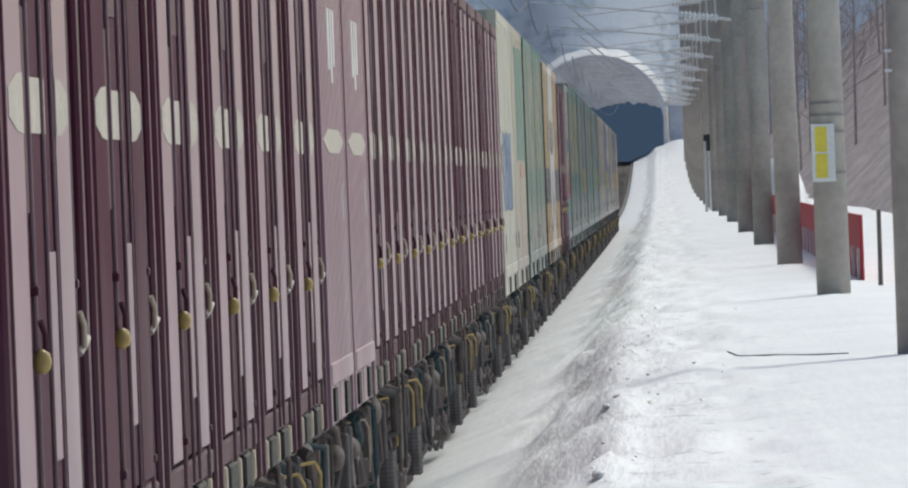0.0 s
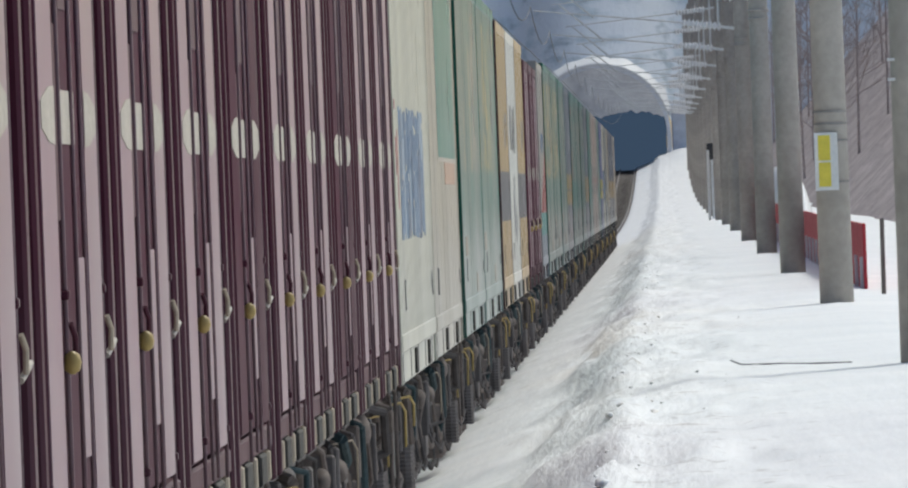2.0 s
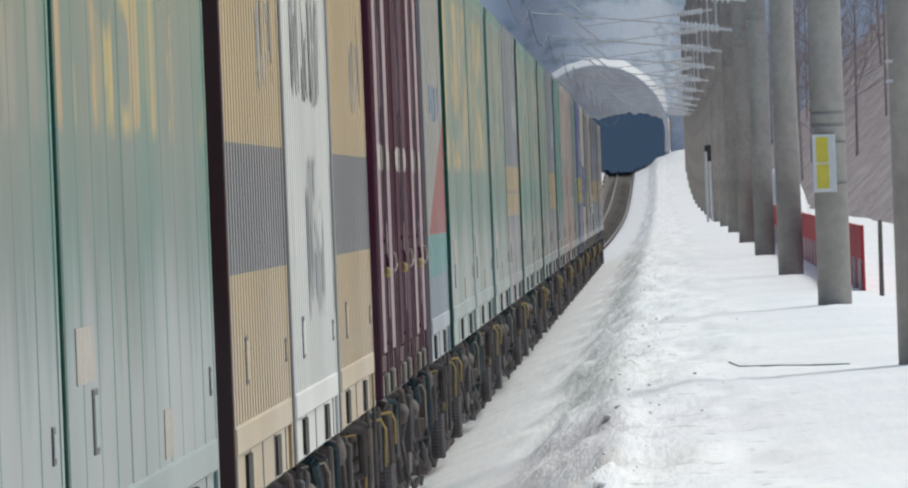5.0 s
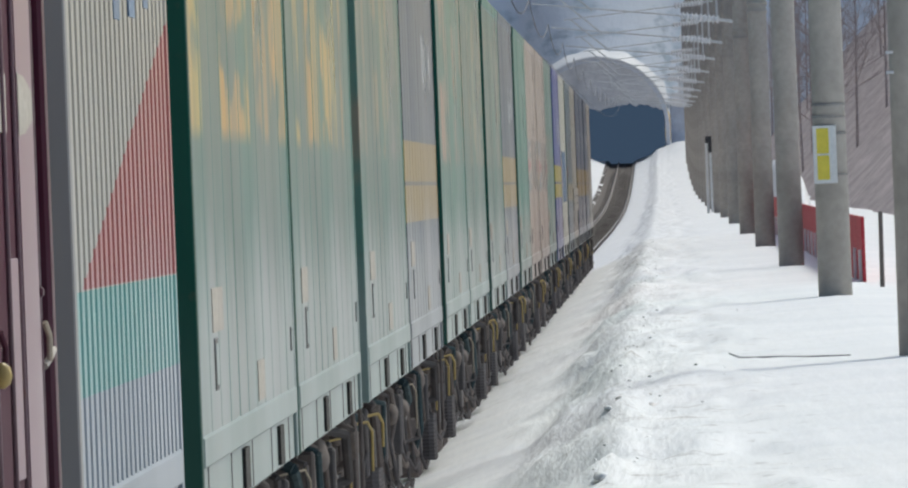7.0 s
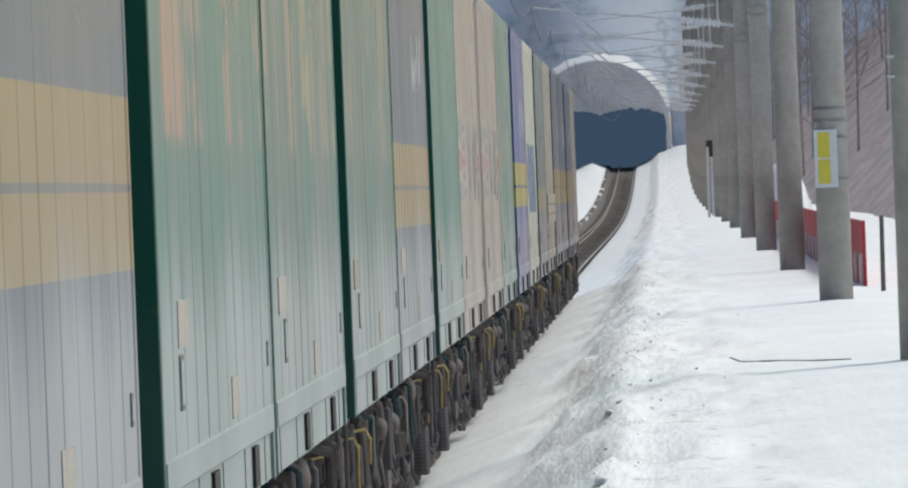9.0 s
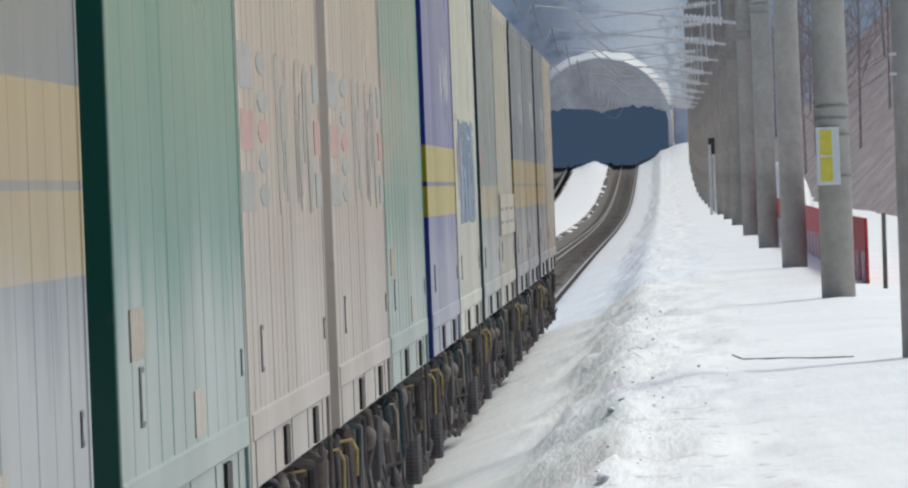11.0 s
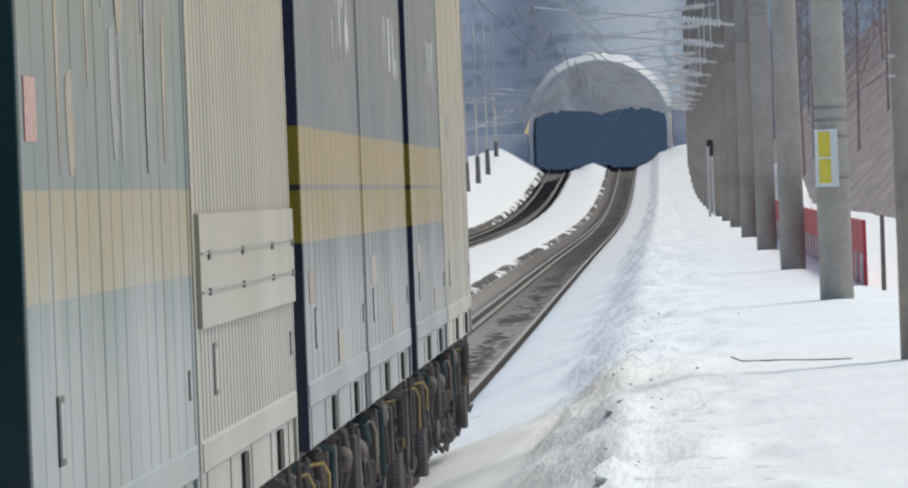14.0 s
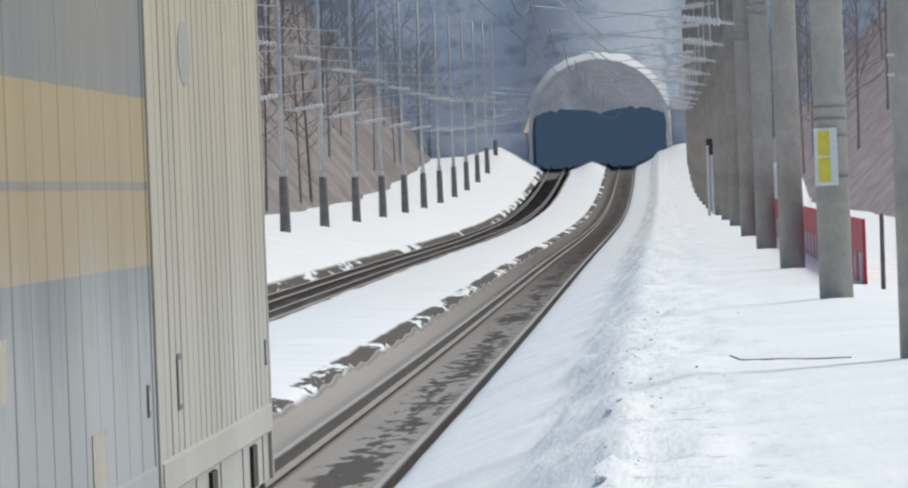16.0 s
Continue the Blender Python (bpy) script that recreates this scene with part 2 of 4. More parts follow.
    for f in ((0, 1, 3, 2), (4, 6, 7, 5), (0, 4, 5, 1), (2, 3, 7, 6), (0, 2, 6, 4), (1, 5, 7, 3)):
        fc = bm.faces.new([vs[i] for i in f])
        fc.material_index = mat
        fs.append(fc)
    if bevel:
        es = list({e for f in fs for e in f.edges})
        bmesh.ops.bevel(bm, geom=es, offset=bevel, segments=1, affect="EDGES")
    return bm


def boxes(*args, bevel=0.0):
    bm = bmesh.new()
    for a in args:
        box(bm, *a, bevel=bevel)
    return bm


def tube(bm, a, b, r0, r1=None, seg=8, cap=True, mat=0):
    """A round bar from a to b."""
    a, b = Vector(a), Vector(b)
    r1 = r0 if r1 is None else r1
    d = (b - a).normalized()
    u = d.orthogonal().normalized()
    w = d.cross(u)
    rings = []
    for p, r in ((a, r0), (b, r1)):
        rings.append([bm.verts.new(p + (u * math.cos(q) + w * math.sin(q)) * r)
                      for q in (2 * math.pi * i / seg for i in range(seg))])
    for i in range(seg):
        bm.faces.new((rings[0][i], rings[0][(i + 1) % seg], rings[1][(i + 1) % seg], rings[1][i])).material_index = mat
    if cap:
        bm.faces.new(rings[0][::-1]).material_index = mat
        bm.faces.new(rings[1]).material_index = mat
    return bm


def bent(bm, pts, r, seg=6):
    for a, b in zip(pts, pts[1:]):
        tube(bm, a, b, r, seg=seg)
    return bm


# ------------------------------------------------------------------ ground
KNOTS = ((-400, 0), (150, 0), (300, 0.2), (450, 0.30), (560, 0.55), (640, 1.0), (713, 1.75), (789, 2.95), (830, 3.7), (900, 4.9), (4000, 4.9))


def rise(y):
    """How far the line has climbed above the near rails."""
    for (a, za), (b, zb) in zip(KNOTS, KNOTS[1:]):
        if y <= b:
            i = (y - a) / (b - a)
            return za + (zb - za) * i
    return KNOTS[-1][1]


def rise_soft(y):
    return sum(rise(y + d) for d in (-36, -24, -12, 0, 12, 24, 36)) / 7


CROSS = ((-400, 14), (-60, 5.0), (-30, 2.2), (-18, 1.15), (-12.2, 0.88), (-10.4, 0.45), (-9.4, 0.12), (-9.15, -0.05), (-9.0, -0.2), (-7.1, -0.2),
         (-6.95, -0.02), (-6.4, 0.06), (-5.3, 0.10), (-4.35, 0.05), (-4.1, 0.0), (-3.95, -0.19), (-2.12, -0.19), (-2.06, 0.0),
         (-1.9, 0.08), (-0.95, 0.40), (-0.78, 0.52), (-0.5, 0.72), (-0.36, 0.79), (0.2, 0.80), (1.8, 0.86),
         (3.5, 0.80), (8, 0.6), (20, 0.6), (60, 3.0), (400, 12))


def cross(x):
    for (a, za), (b, zb) in zip(CROSS, CROSS[1:]):
        if x <= b:
            return za + (zb - za) * (x - a) / (b - a)
    return CROSS[-1][1]


def relief(x, y):
    """Wind and plough marks on the snow."""
    if -9.1 < x < -7.05 or -3.98 < x < -2.1:
        return 0.0
    p = Vector((x * 0.9, y * 0.16, 0))
    n = 0.05 * noise.noise(p) + 0.03 * noise.noise(Vector((x * 2.6, y * 0.14, 3)))
    if -1.1 < x < -0.3:
        n += 0.08 * noise.noise(Vector((x * 3.1, y * 0.2, 7))) + 0.06 * noise.noise(Vector((x * 8.0, y * 0.4, 5)))
    elif -0.3 <= x < 1.2:
        n += 0.03 * noise.noise(Vector((x * 3.4, y * 0.2, 9))) - 0.06 * max(0.0, noise.noise(Vector((x * 6.0, y * 0.35, 4))) - 0.12) * (1.6 if x < 0.5 else 0.8)
    return n * (0.4 if x < -3 else 0.25 if x < -1.2 else 0.3 if x > 0.7 else 1.0)


def mound(x, y):
    """Snow banked up before the tunnel mouth."""
    f = min(1.0, max(0.0, (y - 775) / 45))
    f = f * f * (3 - 2 * f) * (1.0 if y < 829 else 0.0)
    hump = 0.75 * math.exp(-((x - 1.6) / 1.9) ** 2) + 0.95 * math.exp(-((x + 12.4) / 2.2) ** 2) + 0.45 * math.exp(-((x + 5.35) / 0.75) ** 2)
    return f * hump


def build_ground():
    xs = [-1500, -800, -400, -250, -150, -100, -60, -45, -30, -24, -18, -15, -12.2, -11.2, -10.4, -9.8, -9.4, -9.15, -9.0, -8.5, -8.0, -7.5,
          -7.1, -6.95, -6.7, -6.4, -5.9, -5.3, -4.8, -4.35, -4.2, -4.1, -3.95, -3.7, -3.3, -2.76, -2.3, -2.12, -2.06, -1.98, -1.9, -1.75]
    xs += [-1.6 + 0.1 * i for i in range(29)] + [1.4, 1.6, 1.8, 2.2, 2.8, 3.5, 5, 8, 12, 20, 35, 60, 100, 160, 250, 400, 800, 1500]
    ys = [-400, -200, -100, -40, -10] + [0 + 2.0 * i for i in range(15)]
    y = 30.0
    while y < 900:
        ys.append(y)
        y += 0.35 + (y - 30) * 0.006
    ys += [920, 1000, 1200, 1600, 2400, 4000]
    verts, faces = [], []
    for y in ys:
        r = rise_soft(y)
        for x in xs:
            edge = 0.0
            if -4.4 < x < -4.0:
                edge = 0.16 * noise.noise(Vector((0, y * 0.22, 2)))
            verts.append((x + edge, y, r + cross(x) + relief(x, y) + mound(x, y)))
    w = len(xs)
    for j in range(len(ys) - 1):
        for i in range(w - 1):
            faces.append((j * w + i, j * w + i + 1, (j + 1) * w + i + 1, (j + 1) * w + i))
    me = bpy.data.meshes.new("ground")
    me.from_pydata(verts, [], faces)
    me.materials.append(M["ground"])
    for p in me.polygons:
        p.use_smooth = True
    tagged(new("ground", me), "deep white snow with bare ballast along two tracks", "snow ground", kind="structure")


build_ground()


def build_track(cx, label):
    line = thing("railway_track", label, "railway track", kind="structure")
    ys = [-60, -20] + [20 + 10 * i for i in range(84)]
    for side in (-1, 1):
        gx = cx + side * 0.566
        for nm, prof, mat in (("rail", ((-0.065, -0.17), (0.065, -0.17), (0.065, -0.155), (0.012, -0.13), (0.012, -0.05), (0.034, -0.035), (0.034, -0.006), (-0.034, -0.006),
                                        (-0.034, -0.035), (-0.012, -0.05), (-0.012, -0.13), (-0.065, -0.155)), M["rail"]),
                              ("running_face", ((-0.026, -0.005), (0.026, -0.005), (0.022, 0.0), (-0.022, 0.0)), M["railtop"])):
            bm = bmesh.new()
            last = None
            for y in ys:
                r = rise_soft(y)
                ring = [bm.verts.new((gx + a, y, r + b)) for a, b in prof]
                if last:
                    for i in range(len(prof)):
                        k = (i + 1) % len(prof)
                        bm.faces.new((last[i], last[k], ring[k], ring[i]))
                last = ring
            part(nm, bm, mat, line, "worn bright running surface" if nm == "running_face" else "")
    verts, faces = [], []
    y = 20.0
    while y < 820:
        r = rise_soft(y)
        b = len(verts)
        for x in (cx - 1.0, cx + 1.0):
            for dy in (-0.11, 0.11):
                for z in (-0.33, -0.1885):
                    verts.append((x, y + dy, r + z))
        for f in ((0, 1, 3, 2), (4, 6, 7, 5), (0, 4, 5, 1), (2, 3, 7, 6), (1, 5, 7, 3)):
            faces.append(tuple(b + i for i in f))
        y += 0.6
    me = bpy.data.meshes.new("sleepers")
    me.from_pydata(verts, [], faces)
    me.materials.append(M["ground"])
    ob = new("sleepers", me)
    ob.parent = line
    tagged(ob, "half-buried concrete sleepers", kind="stuff")


build_track(TRACK_X, "rusty rails on ballast dusted with old snow")
build_track(LEFT_X, "second pair of rails in a dark ballast trough")


# ------------------------------------------------------------------ slopes and tunnel
def slope(name, label, x0, x1, y0, y1, height, material, nx=50, ny=50, seed=1.0, rough=3.0):
    """A hill that climbs by height(u, v); u across, v along."""
    verts, faces = [], []
    for j in range(ny + 1):
        for i in range(nx + 1):
            u, v = i / nx, j / ny
            x, y = x0 + (x1 - x0) * u, y0 + (y1 - y0) * v
            verts.append((x, y, height(x, y) + rough * noise.noise(Vector((x * 0.06, y * 0.03, seed)))))
    for j in range(ny):
        for i in range(nx):
            a = j * (nx + 1) + i
            faces.append((a, a + 1, a + nx + 2, a + nx + 1))
    me = bpy.data.meshes.new(name)
    me.from_pydata(verts, [], faces)
    me.materials.append(material)
    for p in me.polygons:
        p.use_smooth = True
    return tagged(new(name, me), label, "hillside", kind="structure")


PORTAL_Y, PORTAL_X = 830.0, -4.7
BASE = 3.6


def hill_over(x, y):
    d = max(0.0, y - PORTAL_Y - 4)
    u = abs(x - PORTAL_X)
    low = 2.6 + math.sqrt(max(0.0, 5.4 ** 2 - u * u)) if u < 5.4 else max(-2.0, 2.6 - (u - 5.4) * 0.5)
    return BASE + low + d * (0.75 + min(0.4, max(0.0, u - 6) * 0.04))


slope("hillside_tunnel", "snowy hillside of haze-tinted brush above the tunnel", -70.7, 61.3, PORTAL_Y + 4, PORTAL_Y + 130, hill_over, M["slope_far"], 132, 50, 2.0, 0.35)
slope("hillside_west", "steep brown hillside of leafless brush", -17, -120, 240, 880, lambda x, y: rise_soft(y) + 0.7 + (-17 - x) * 1.3, M["slope"], 50, 90, 5.0, 1.0)
slope("hillside_east", "russet hillside of leafless trees", 6.8, 90, 200, 900, lambda x, y: rise_soft(y) + 0.3 + (x - 6.8) * 1.0, M["slope_right"], 60, 90, 8.0, 0.6)


def arch(r, lift, n=24, hw=None):
    """Points of a horseshoe from the right foot over the crown to the left foot."""
    return [(math.cos(math.pi * i / n) * r, lift + math.sin(math.pi * i / n) * r) for i in range(n + 1)]


def build_tunnel():
    t = thing("tunnel_portal", "concrete double-track tunnel mouth capped with snow", "tunnel", pose(PORTAL_X, PORTAL_Y, BASE), kind="structure")
    inner, outer = arch(5.05, 2.75), arch(5.35, 2.75)
    inner = [(5.05, -0.6)] + inner + [(-5.05, -0.6)]
    outer = [(5.35, -0.6)] + outer + [(-5.35, -0.6)]

    def ring(a, b, y0, y1):
        bm = bmesh.new()
        rows = [[bm.verts.new((p[0], y, p[1])) for p in q] for q, y in ((a, y0), (b, y0), (b, y1), (a, y1))]
        for i in range(len(a) - 1):
            for k in range(4):
                p, q = rows[k], rows[(k + 1) % 4]
                bm.faces.new((p[i], p[i + 1], q[i + 1], q[i]))
        return bm
    part("arch_ring", ring(inner, outer, -3.0, 9.0), M["portal"], t, "pale concrete ring")
    # a thick roll of snow that slopes forward over the crown
    bm = bmesh.new()
    n, prof = 36, ((-3.2, -0.06), (-3.25, 0.05), (-3.0, 0.14), (-2.0, 0.28), (0.0, 0.45), (4.0, 0.7), (8.0, 1.0))
    last = None
    for i in range(n + 1):
        a = math.pi * (0.10 + 0.80 * i / n)
        thick = 0.35 + 0.65 * math.sin(a) + 0.25 * noise.noise(Vector((i * 0.35, 0, 4)))
        row = [bm.verts.new((math.cos(a) * (5.35 + h * thick), y, 2.75 + math.sin(a) * (5.35 + h * thick))) for y, h in prof]
        if last:
            for p in range(len(prof) - 1):
                bm.faces.new((last[p], row[p], row[p + 1], last[p + 1]))
        last = row
    part("snow_cap", bm, M["snow"], t, "thick rim of snow on the arch", smooth=True)
    # recessed face over two joined round-topped openings
    bm = bmesh.new()
    top = arch(5.05, 2.75, 90)
    low = []
    for x, z in top:
        c = 2.35 if x > 0 else -2.35
        d = min(1.0, abs(x - c) / 2.65)
        low.append((x, min(z - 0.02, 3.75 + 0.25 * noise.noise(Vector((x * 2.3, 0, 1))) + 0.75 * math.sqrt(max(0.0, 1 - d * d)))))
    rows = [[bm.verts.new((p[0], y, p[1])) for p in q] for q, y in ((top, -2.9), (low, -2.9), (low, -0.6))]
    for a, b in zip(rows, rows[1:]):
        for i in range(len(top) - 1):
            bm.faces.new((a[i], a[i + 1], b[i + 1], b[i]))
    part("face_wall", bm, M["lining"], t, "stained grey-brown face above the opening")
    bm = bmesh.new()
    rows = [[bm.verts.new((p[0], y, p[1])) for p in inner] for y in (9.0, 60.0)]
    for i in range(len(inner) - 1):
        bm.faces.new((rows[0][i], rows[0][i + 1], rows[1][i + 1], rows[1][i]))
    part("lining", bm, M["lining"], t, "dark tunnel lining")
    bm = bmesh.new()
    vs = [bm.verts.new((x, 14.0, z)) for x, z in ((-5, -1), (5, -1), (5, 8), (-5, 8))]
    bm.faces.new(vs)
    part("tunnel_depth", bm, M["air"], t, "dim bluish glowing backdrop in the tunnel")
    part("wing_wall", boxes((-13, -5.40, -0.5, 1.5, -1.2, 2.9), bevel=0.1), M["portal"], t)
    part("wing_wall", boxes((5.40, 16, -0.5, 1.5, -1.2, 5.0), bevel=0.1), M["portal"], t)


build_tunnel()

# ------------------------------------------------------------------ overhead line
POLE_X, LPOLE_X = 1.8, -12.2


def ribbed(bm, a, b, thin, wide, sheds=9, seg=10):
    """A turned insulator from a to b with flared sheds."""
    d = (b - a).normalized()
    u = d.orthogonal().normalized()
    w = d.cross(u)
    last = None
    for i in range(sheds * 3 + 1):
        p, r = a + (b - a) * (i / (sheds * 3)), (thin, wide, wide * 0.6)[i % 3]
        ring = [bm.verts.new(p + (u * math.cos(q) + w * math.sin(q)) * r) for q in (2 * math.pi * j / seg for j in range(seg))]
        if last:
            for j in range(seg):
                bm.faces.new((last[j], last[(j + 1) % seg], ring[(j + 1) % seg], ring[j]))
        last = ring
    return bm


def pole_right():
    p = thing("line_pole", "tall round concrete overhead line pole in snow", "pole", group="poles along the line")
    bm = bmesh.new()
    tube(bm, (0, 0, -1.0), (0, 0, 11.0), 0.185, 0.15, seg=24)
    part("shaft", bm, M["concrete"], p, smooth=True)
    for z in (4.35, 4.2):
        bm = bmesh.new()
        tube(bm, (0, 0, z), (0, 0, z + 0.06), 0.19, seg=24)
        part("clamp_band", bm, M["concrete"], p, smooth=True)
    for z0, z1 in ((4.6, 5.15), (6.3, 5.9)):
        bm = bmesh.new()
        tube(bm, (-1.25, 0, z0 + (z1 - z0) * 0.3), (-4.5, 0, z1), 0.017, seg=6)
        tube(bm, (-0.15, 0, z0), (-0.5, 0, z0 + (z1 - z0) * 0.1), 0.035, seg=6)
        arm = part("bracket_arm", bm, M["steel"], p, "thin steel tube arm")
        bm = bmesh.new()
        ribbed(bm, Vector((-0.45, 0, z0 + (z1 - z0) * 0.09)), Vector((-1.3, 0, z0 + (z1 - z0) * 0.3)), 0.045, 0.105)
        part("insulator", bm, M["porcelain"], arm, "white ribbed porcelain insulator")
    bm = bmesh.new()
    tube(bm, (-0.5, 0, 6.2), (-0.5, 0, 4.7), 0.025, seg=6)
    part("brace", bm, M["steel"], p)
    bm = bmesh.new()
    tube(bm, (-4.3, 0, 5.9), (-3.2, 0, 4.95), 0.025, seg=6)
    part("brace", bm, M["steel"], p)
    return p


def pole_left():
    p = thing("line_pole", "slim steel overhead line mast on a dark footing", "pole", group="masts beyond the far track")
    bm = bmesh.new()
    tube(bm, (0, 0, -1.0), (0, 0, 1.75), 0.19, 0.15, seg=14)
    part("footing", bm, M["footing"], p, "dark thick base sleeve", smooth=True)
    bm = bmesh.new()
    tube(bm, (0, 0, 1.75), (0, 0, 10.5), 0.08, 0.06, seg=12)
    part("shaft", bm, M["steel"], p, smooth=True)
    bm = bmesh.new()
    tube(bm, (0, 0, 1.78), (0, 0, 1.98), 0.13, seg=12)
    part("reflector_band", bm, M["white"], p, "white band")
    for z0, z1 in ((3.9, 4.3), (5.6, 5.2)):
        bm = bmesh.new()
        tube(bm, (0.1, 0, z0), (0.5, 0, z0), 0.03, seg=6)
        tube(bm, (1.3, 0, z0 + (z1 - z0) * 0.3), (4.3, 0, z1), 0.017, seg=6)
        arm = part("bracket_arm", bm, M["steel"], p)
        bm = bmesh.new()
        ribbed(bm, Vector((0.45, 0, z0)), Vector((1.35, 0, z0 + (z1 - z0) * 0.3)), 0.04, 0.085)
        part("insulator", bm, M["porcelain"], arm, "white ribbed porcelain insulator")
    return p


def at_ground(x, y):
    return rise_soft(y) + cross(x)


proto = pole_right()
RIGHT_POLES = [78 + 40.4 * k for k in range(18)]
proto.matrix_basis = pose(POLE_X, RIGHT_POLES[0], at_ground(POLE_X, RIGHT_POLES[0]))
for y in RIGHT_POLES[1:]:
    copy_thing(proto, pose(POLE_X, y, at_ground(POLE_X, y)))
proto = pole_left()
LEFT_POLES = [354 + 41.0 * k for k in range(-5, 12)]
proto.matrix_basis = pose(LPOLE_X, LEFT_POLES[0], at_ground(LPOLE_X, LEFT_POLES[0]))
for y in LEFT_POLES[1:]:
    copy_thing(proto, pose(LPOLE_X, y, at_ground(LPOLE_X, y)))


def wire(name, label, x, z, sag, ys, r=0.012):
    bm = bmesh.new()
    last = None
    for a, b in zip(ys, ys[1:]):
        for i in range(8):
            f = i / 8
            y = a + (b - a) * f
            p = Vector((x, y, rise_soft(y) + z - sag * 4 * f * (1 - f)))
            if last is not None:
                tube(bm, last, p, r, seg=4, cap=False)
            last = p
    tagged(finish(name, bm, M["wire"]), label, "cable")


allp = [-20.0, 20.0, 40.0] + RIGHT_POLES
for cx, nm in ((TRACK_X, "near"), (LEFT_X, "far")):
    wire("contact_wire", "thin contact wire over the track", cx, 5.1, 0.02, allp, 0.009)
    wire("messenger_wire", "sagging catenary wire over the track", cx, 6.1, 0.55, allp, 0.012)
wire("feeder_wire", "cable strung along the concrete poles", 1.2, 8.0, 0.6, allp, 0.014)
wire("feeder_wire", "cable strung along the steel masts", LPOLE_X + 0.6, 7.0, 0.6, allp, 0.014)

# ------------------------------------------------------------------ wagons
WAGON, FLOOR = 20.4, 1.06
SPEED, TAIL = 21.8, 391.5
MOVERS = []                       # (object, distance along the line at 0 s, x, z)


def bogie(parent, y):
    bg = new("bogie")
    bg.parent = parent
    bg.matrix_basis = pose(0, y, 0)
    for sx in (-1, 1):
        bm = bmesh.new()
        x = sx * 1.0
        box(bm, x - 0.09, x + 0.09, -1.2, 1.2, 0.42, 0.64, 0.02)
        for yy in (-0.95, 0.95):
            box(bm, x - 0.12, x + 0.12, yy - 0.17, yy + 0.17, 0.27, 0.58, 0.03)
        box(bm, x - 0.10, x + 0.10, -0.42, 0.42, 0.30, 0.68, 0.04)
        part("side_frame", bm, M["iron_brown"], bg)
        for yy in (-0.2, 0.2):
            bm = lathe(bmesh.new(), x + sx * 0.13, yy, [(0.36 + i * 0.0125, 0.071 if i % 2 else 0.068) for i in range(25)])
            part("spring", bm, M["iron"], bg)
    for yy in (-0.95, 0.95):
        bm = bmesh.new()
        for sx in (-1, 1):
            tube(bm, (sx * 0.5, yy, 0.43), (sx * 0.62, yy, 0.43), 0.43, seg=28)
            tube(bm, (sx * 0.48, yy, 0.43), (sx * 0.5, yy, 0.43), 0.45, seg=28)
        tube(bm, (-1.1, yy, 0.43), (1.1, yy, 0.43), 0.07, seg=10)
        part("wheelset", bm, M["wheel"], bg, "steel wheels on an axle", smooth=False)


def lathe(bm, x, y, rows, seg=10):
    """A turned upright shape: rows are (height, radius)."""
    last = None
    for z, rad in rows:
        ring = [bm.verts.new((x + rad * math.cos(2 * math.pi * i / seg), y + rad * math.sin(2 * math.pi * i / seg), z)) for i in range(seg)]
        if last:
            for i in range(seg):
                bm.faces.new((last[i], last[(i + 1) % seg], ring[(i + 1) % seg], ring[i]))
        last = ring
    return bm


def repeat(first, spots):
    """More of the same part on the same parent, on one mesh."""
    for q in spots:
        o = first.copy()
        scene.collection.objects.link(o)
        o.parent = first.parent
        o.matrix_basis = pose(*q)


def build_wagon():
    w = thing("flat_wagon", "dark grimy container flat wagon on two bogies", "wagon", group="wagons of the goods train")
    rnd = random.Random(11)
    for sx in (-1, 1):
        bm = bmesh.new()
        prof = ((0.98, 0.70), (1.09, 0.70), (1.09, 0.735), (1.04, 0.75), (1.04, 0.96), (1.10, 0.985), (1.10, 1.045), (0.98, 1.045))
        last = None
        for y in (-9.75, -3.4, -2.6, 2.6, 3.4, 9.75):
            drop = 0.10 if abs(y) < 3 else 0.0
            ring = [bm.verts.new((sx * a, y, b - (drop if b < 0.8 else 0))) for a, b in prof]
            if last:
                for i in range(len(prof)):
                    k = (i + 1) % len(prof)
                    bm.faces.new((last[i], last[k], ring[k], ring[i]))
            else:
                bm.faces.new(ring)
            last = ring
        bm.faces.new(last[::-1])
        part("side_sill", bm, M["iron"], w)
        st = part("stiffener", boxes((min(sx * 1.04, sx * 1.088), max(sx * 1.04, sx * 1.088), -0.02, 0.02, 0.74, 0.97)), M["iron_brown"], w)
        st.matrix_basis = pose(0, -9.3, 0)
        repeat(st, [(0, -9.3 + i * 1.24, 0) for i in range(1, 16)])
        for i in range(18):
            # hooks and rods that hang below the sill, each bent its own way
            y = -9.3 + i * 1.08 + rnd.uniform(-0.3, 0.3)
            lo, x, k = rnd.uniform(0.30, 0.55), sx * 1.09, rnd.uniform(0.3, 1.7)
            bm = bmesh.new()
            bent(bm, [(x, y, 0.74), (x + sx * 0.015 * k, y, 0.62), (x + sx * 0.03 * k, y + 0.02, lo + 0.06), (x + sx * 0.055 * k, y + 0.10, lo - 0.02),
                      (x + sx * 0.07 * k, y + 0.17, lo + 0.03)], rnd.uniform(0.009, 0.016))
            part("rope_hook", bm, M["iron"], w, "bent iron hook below the sill")
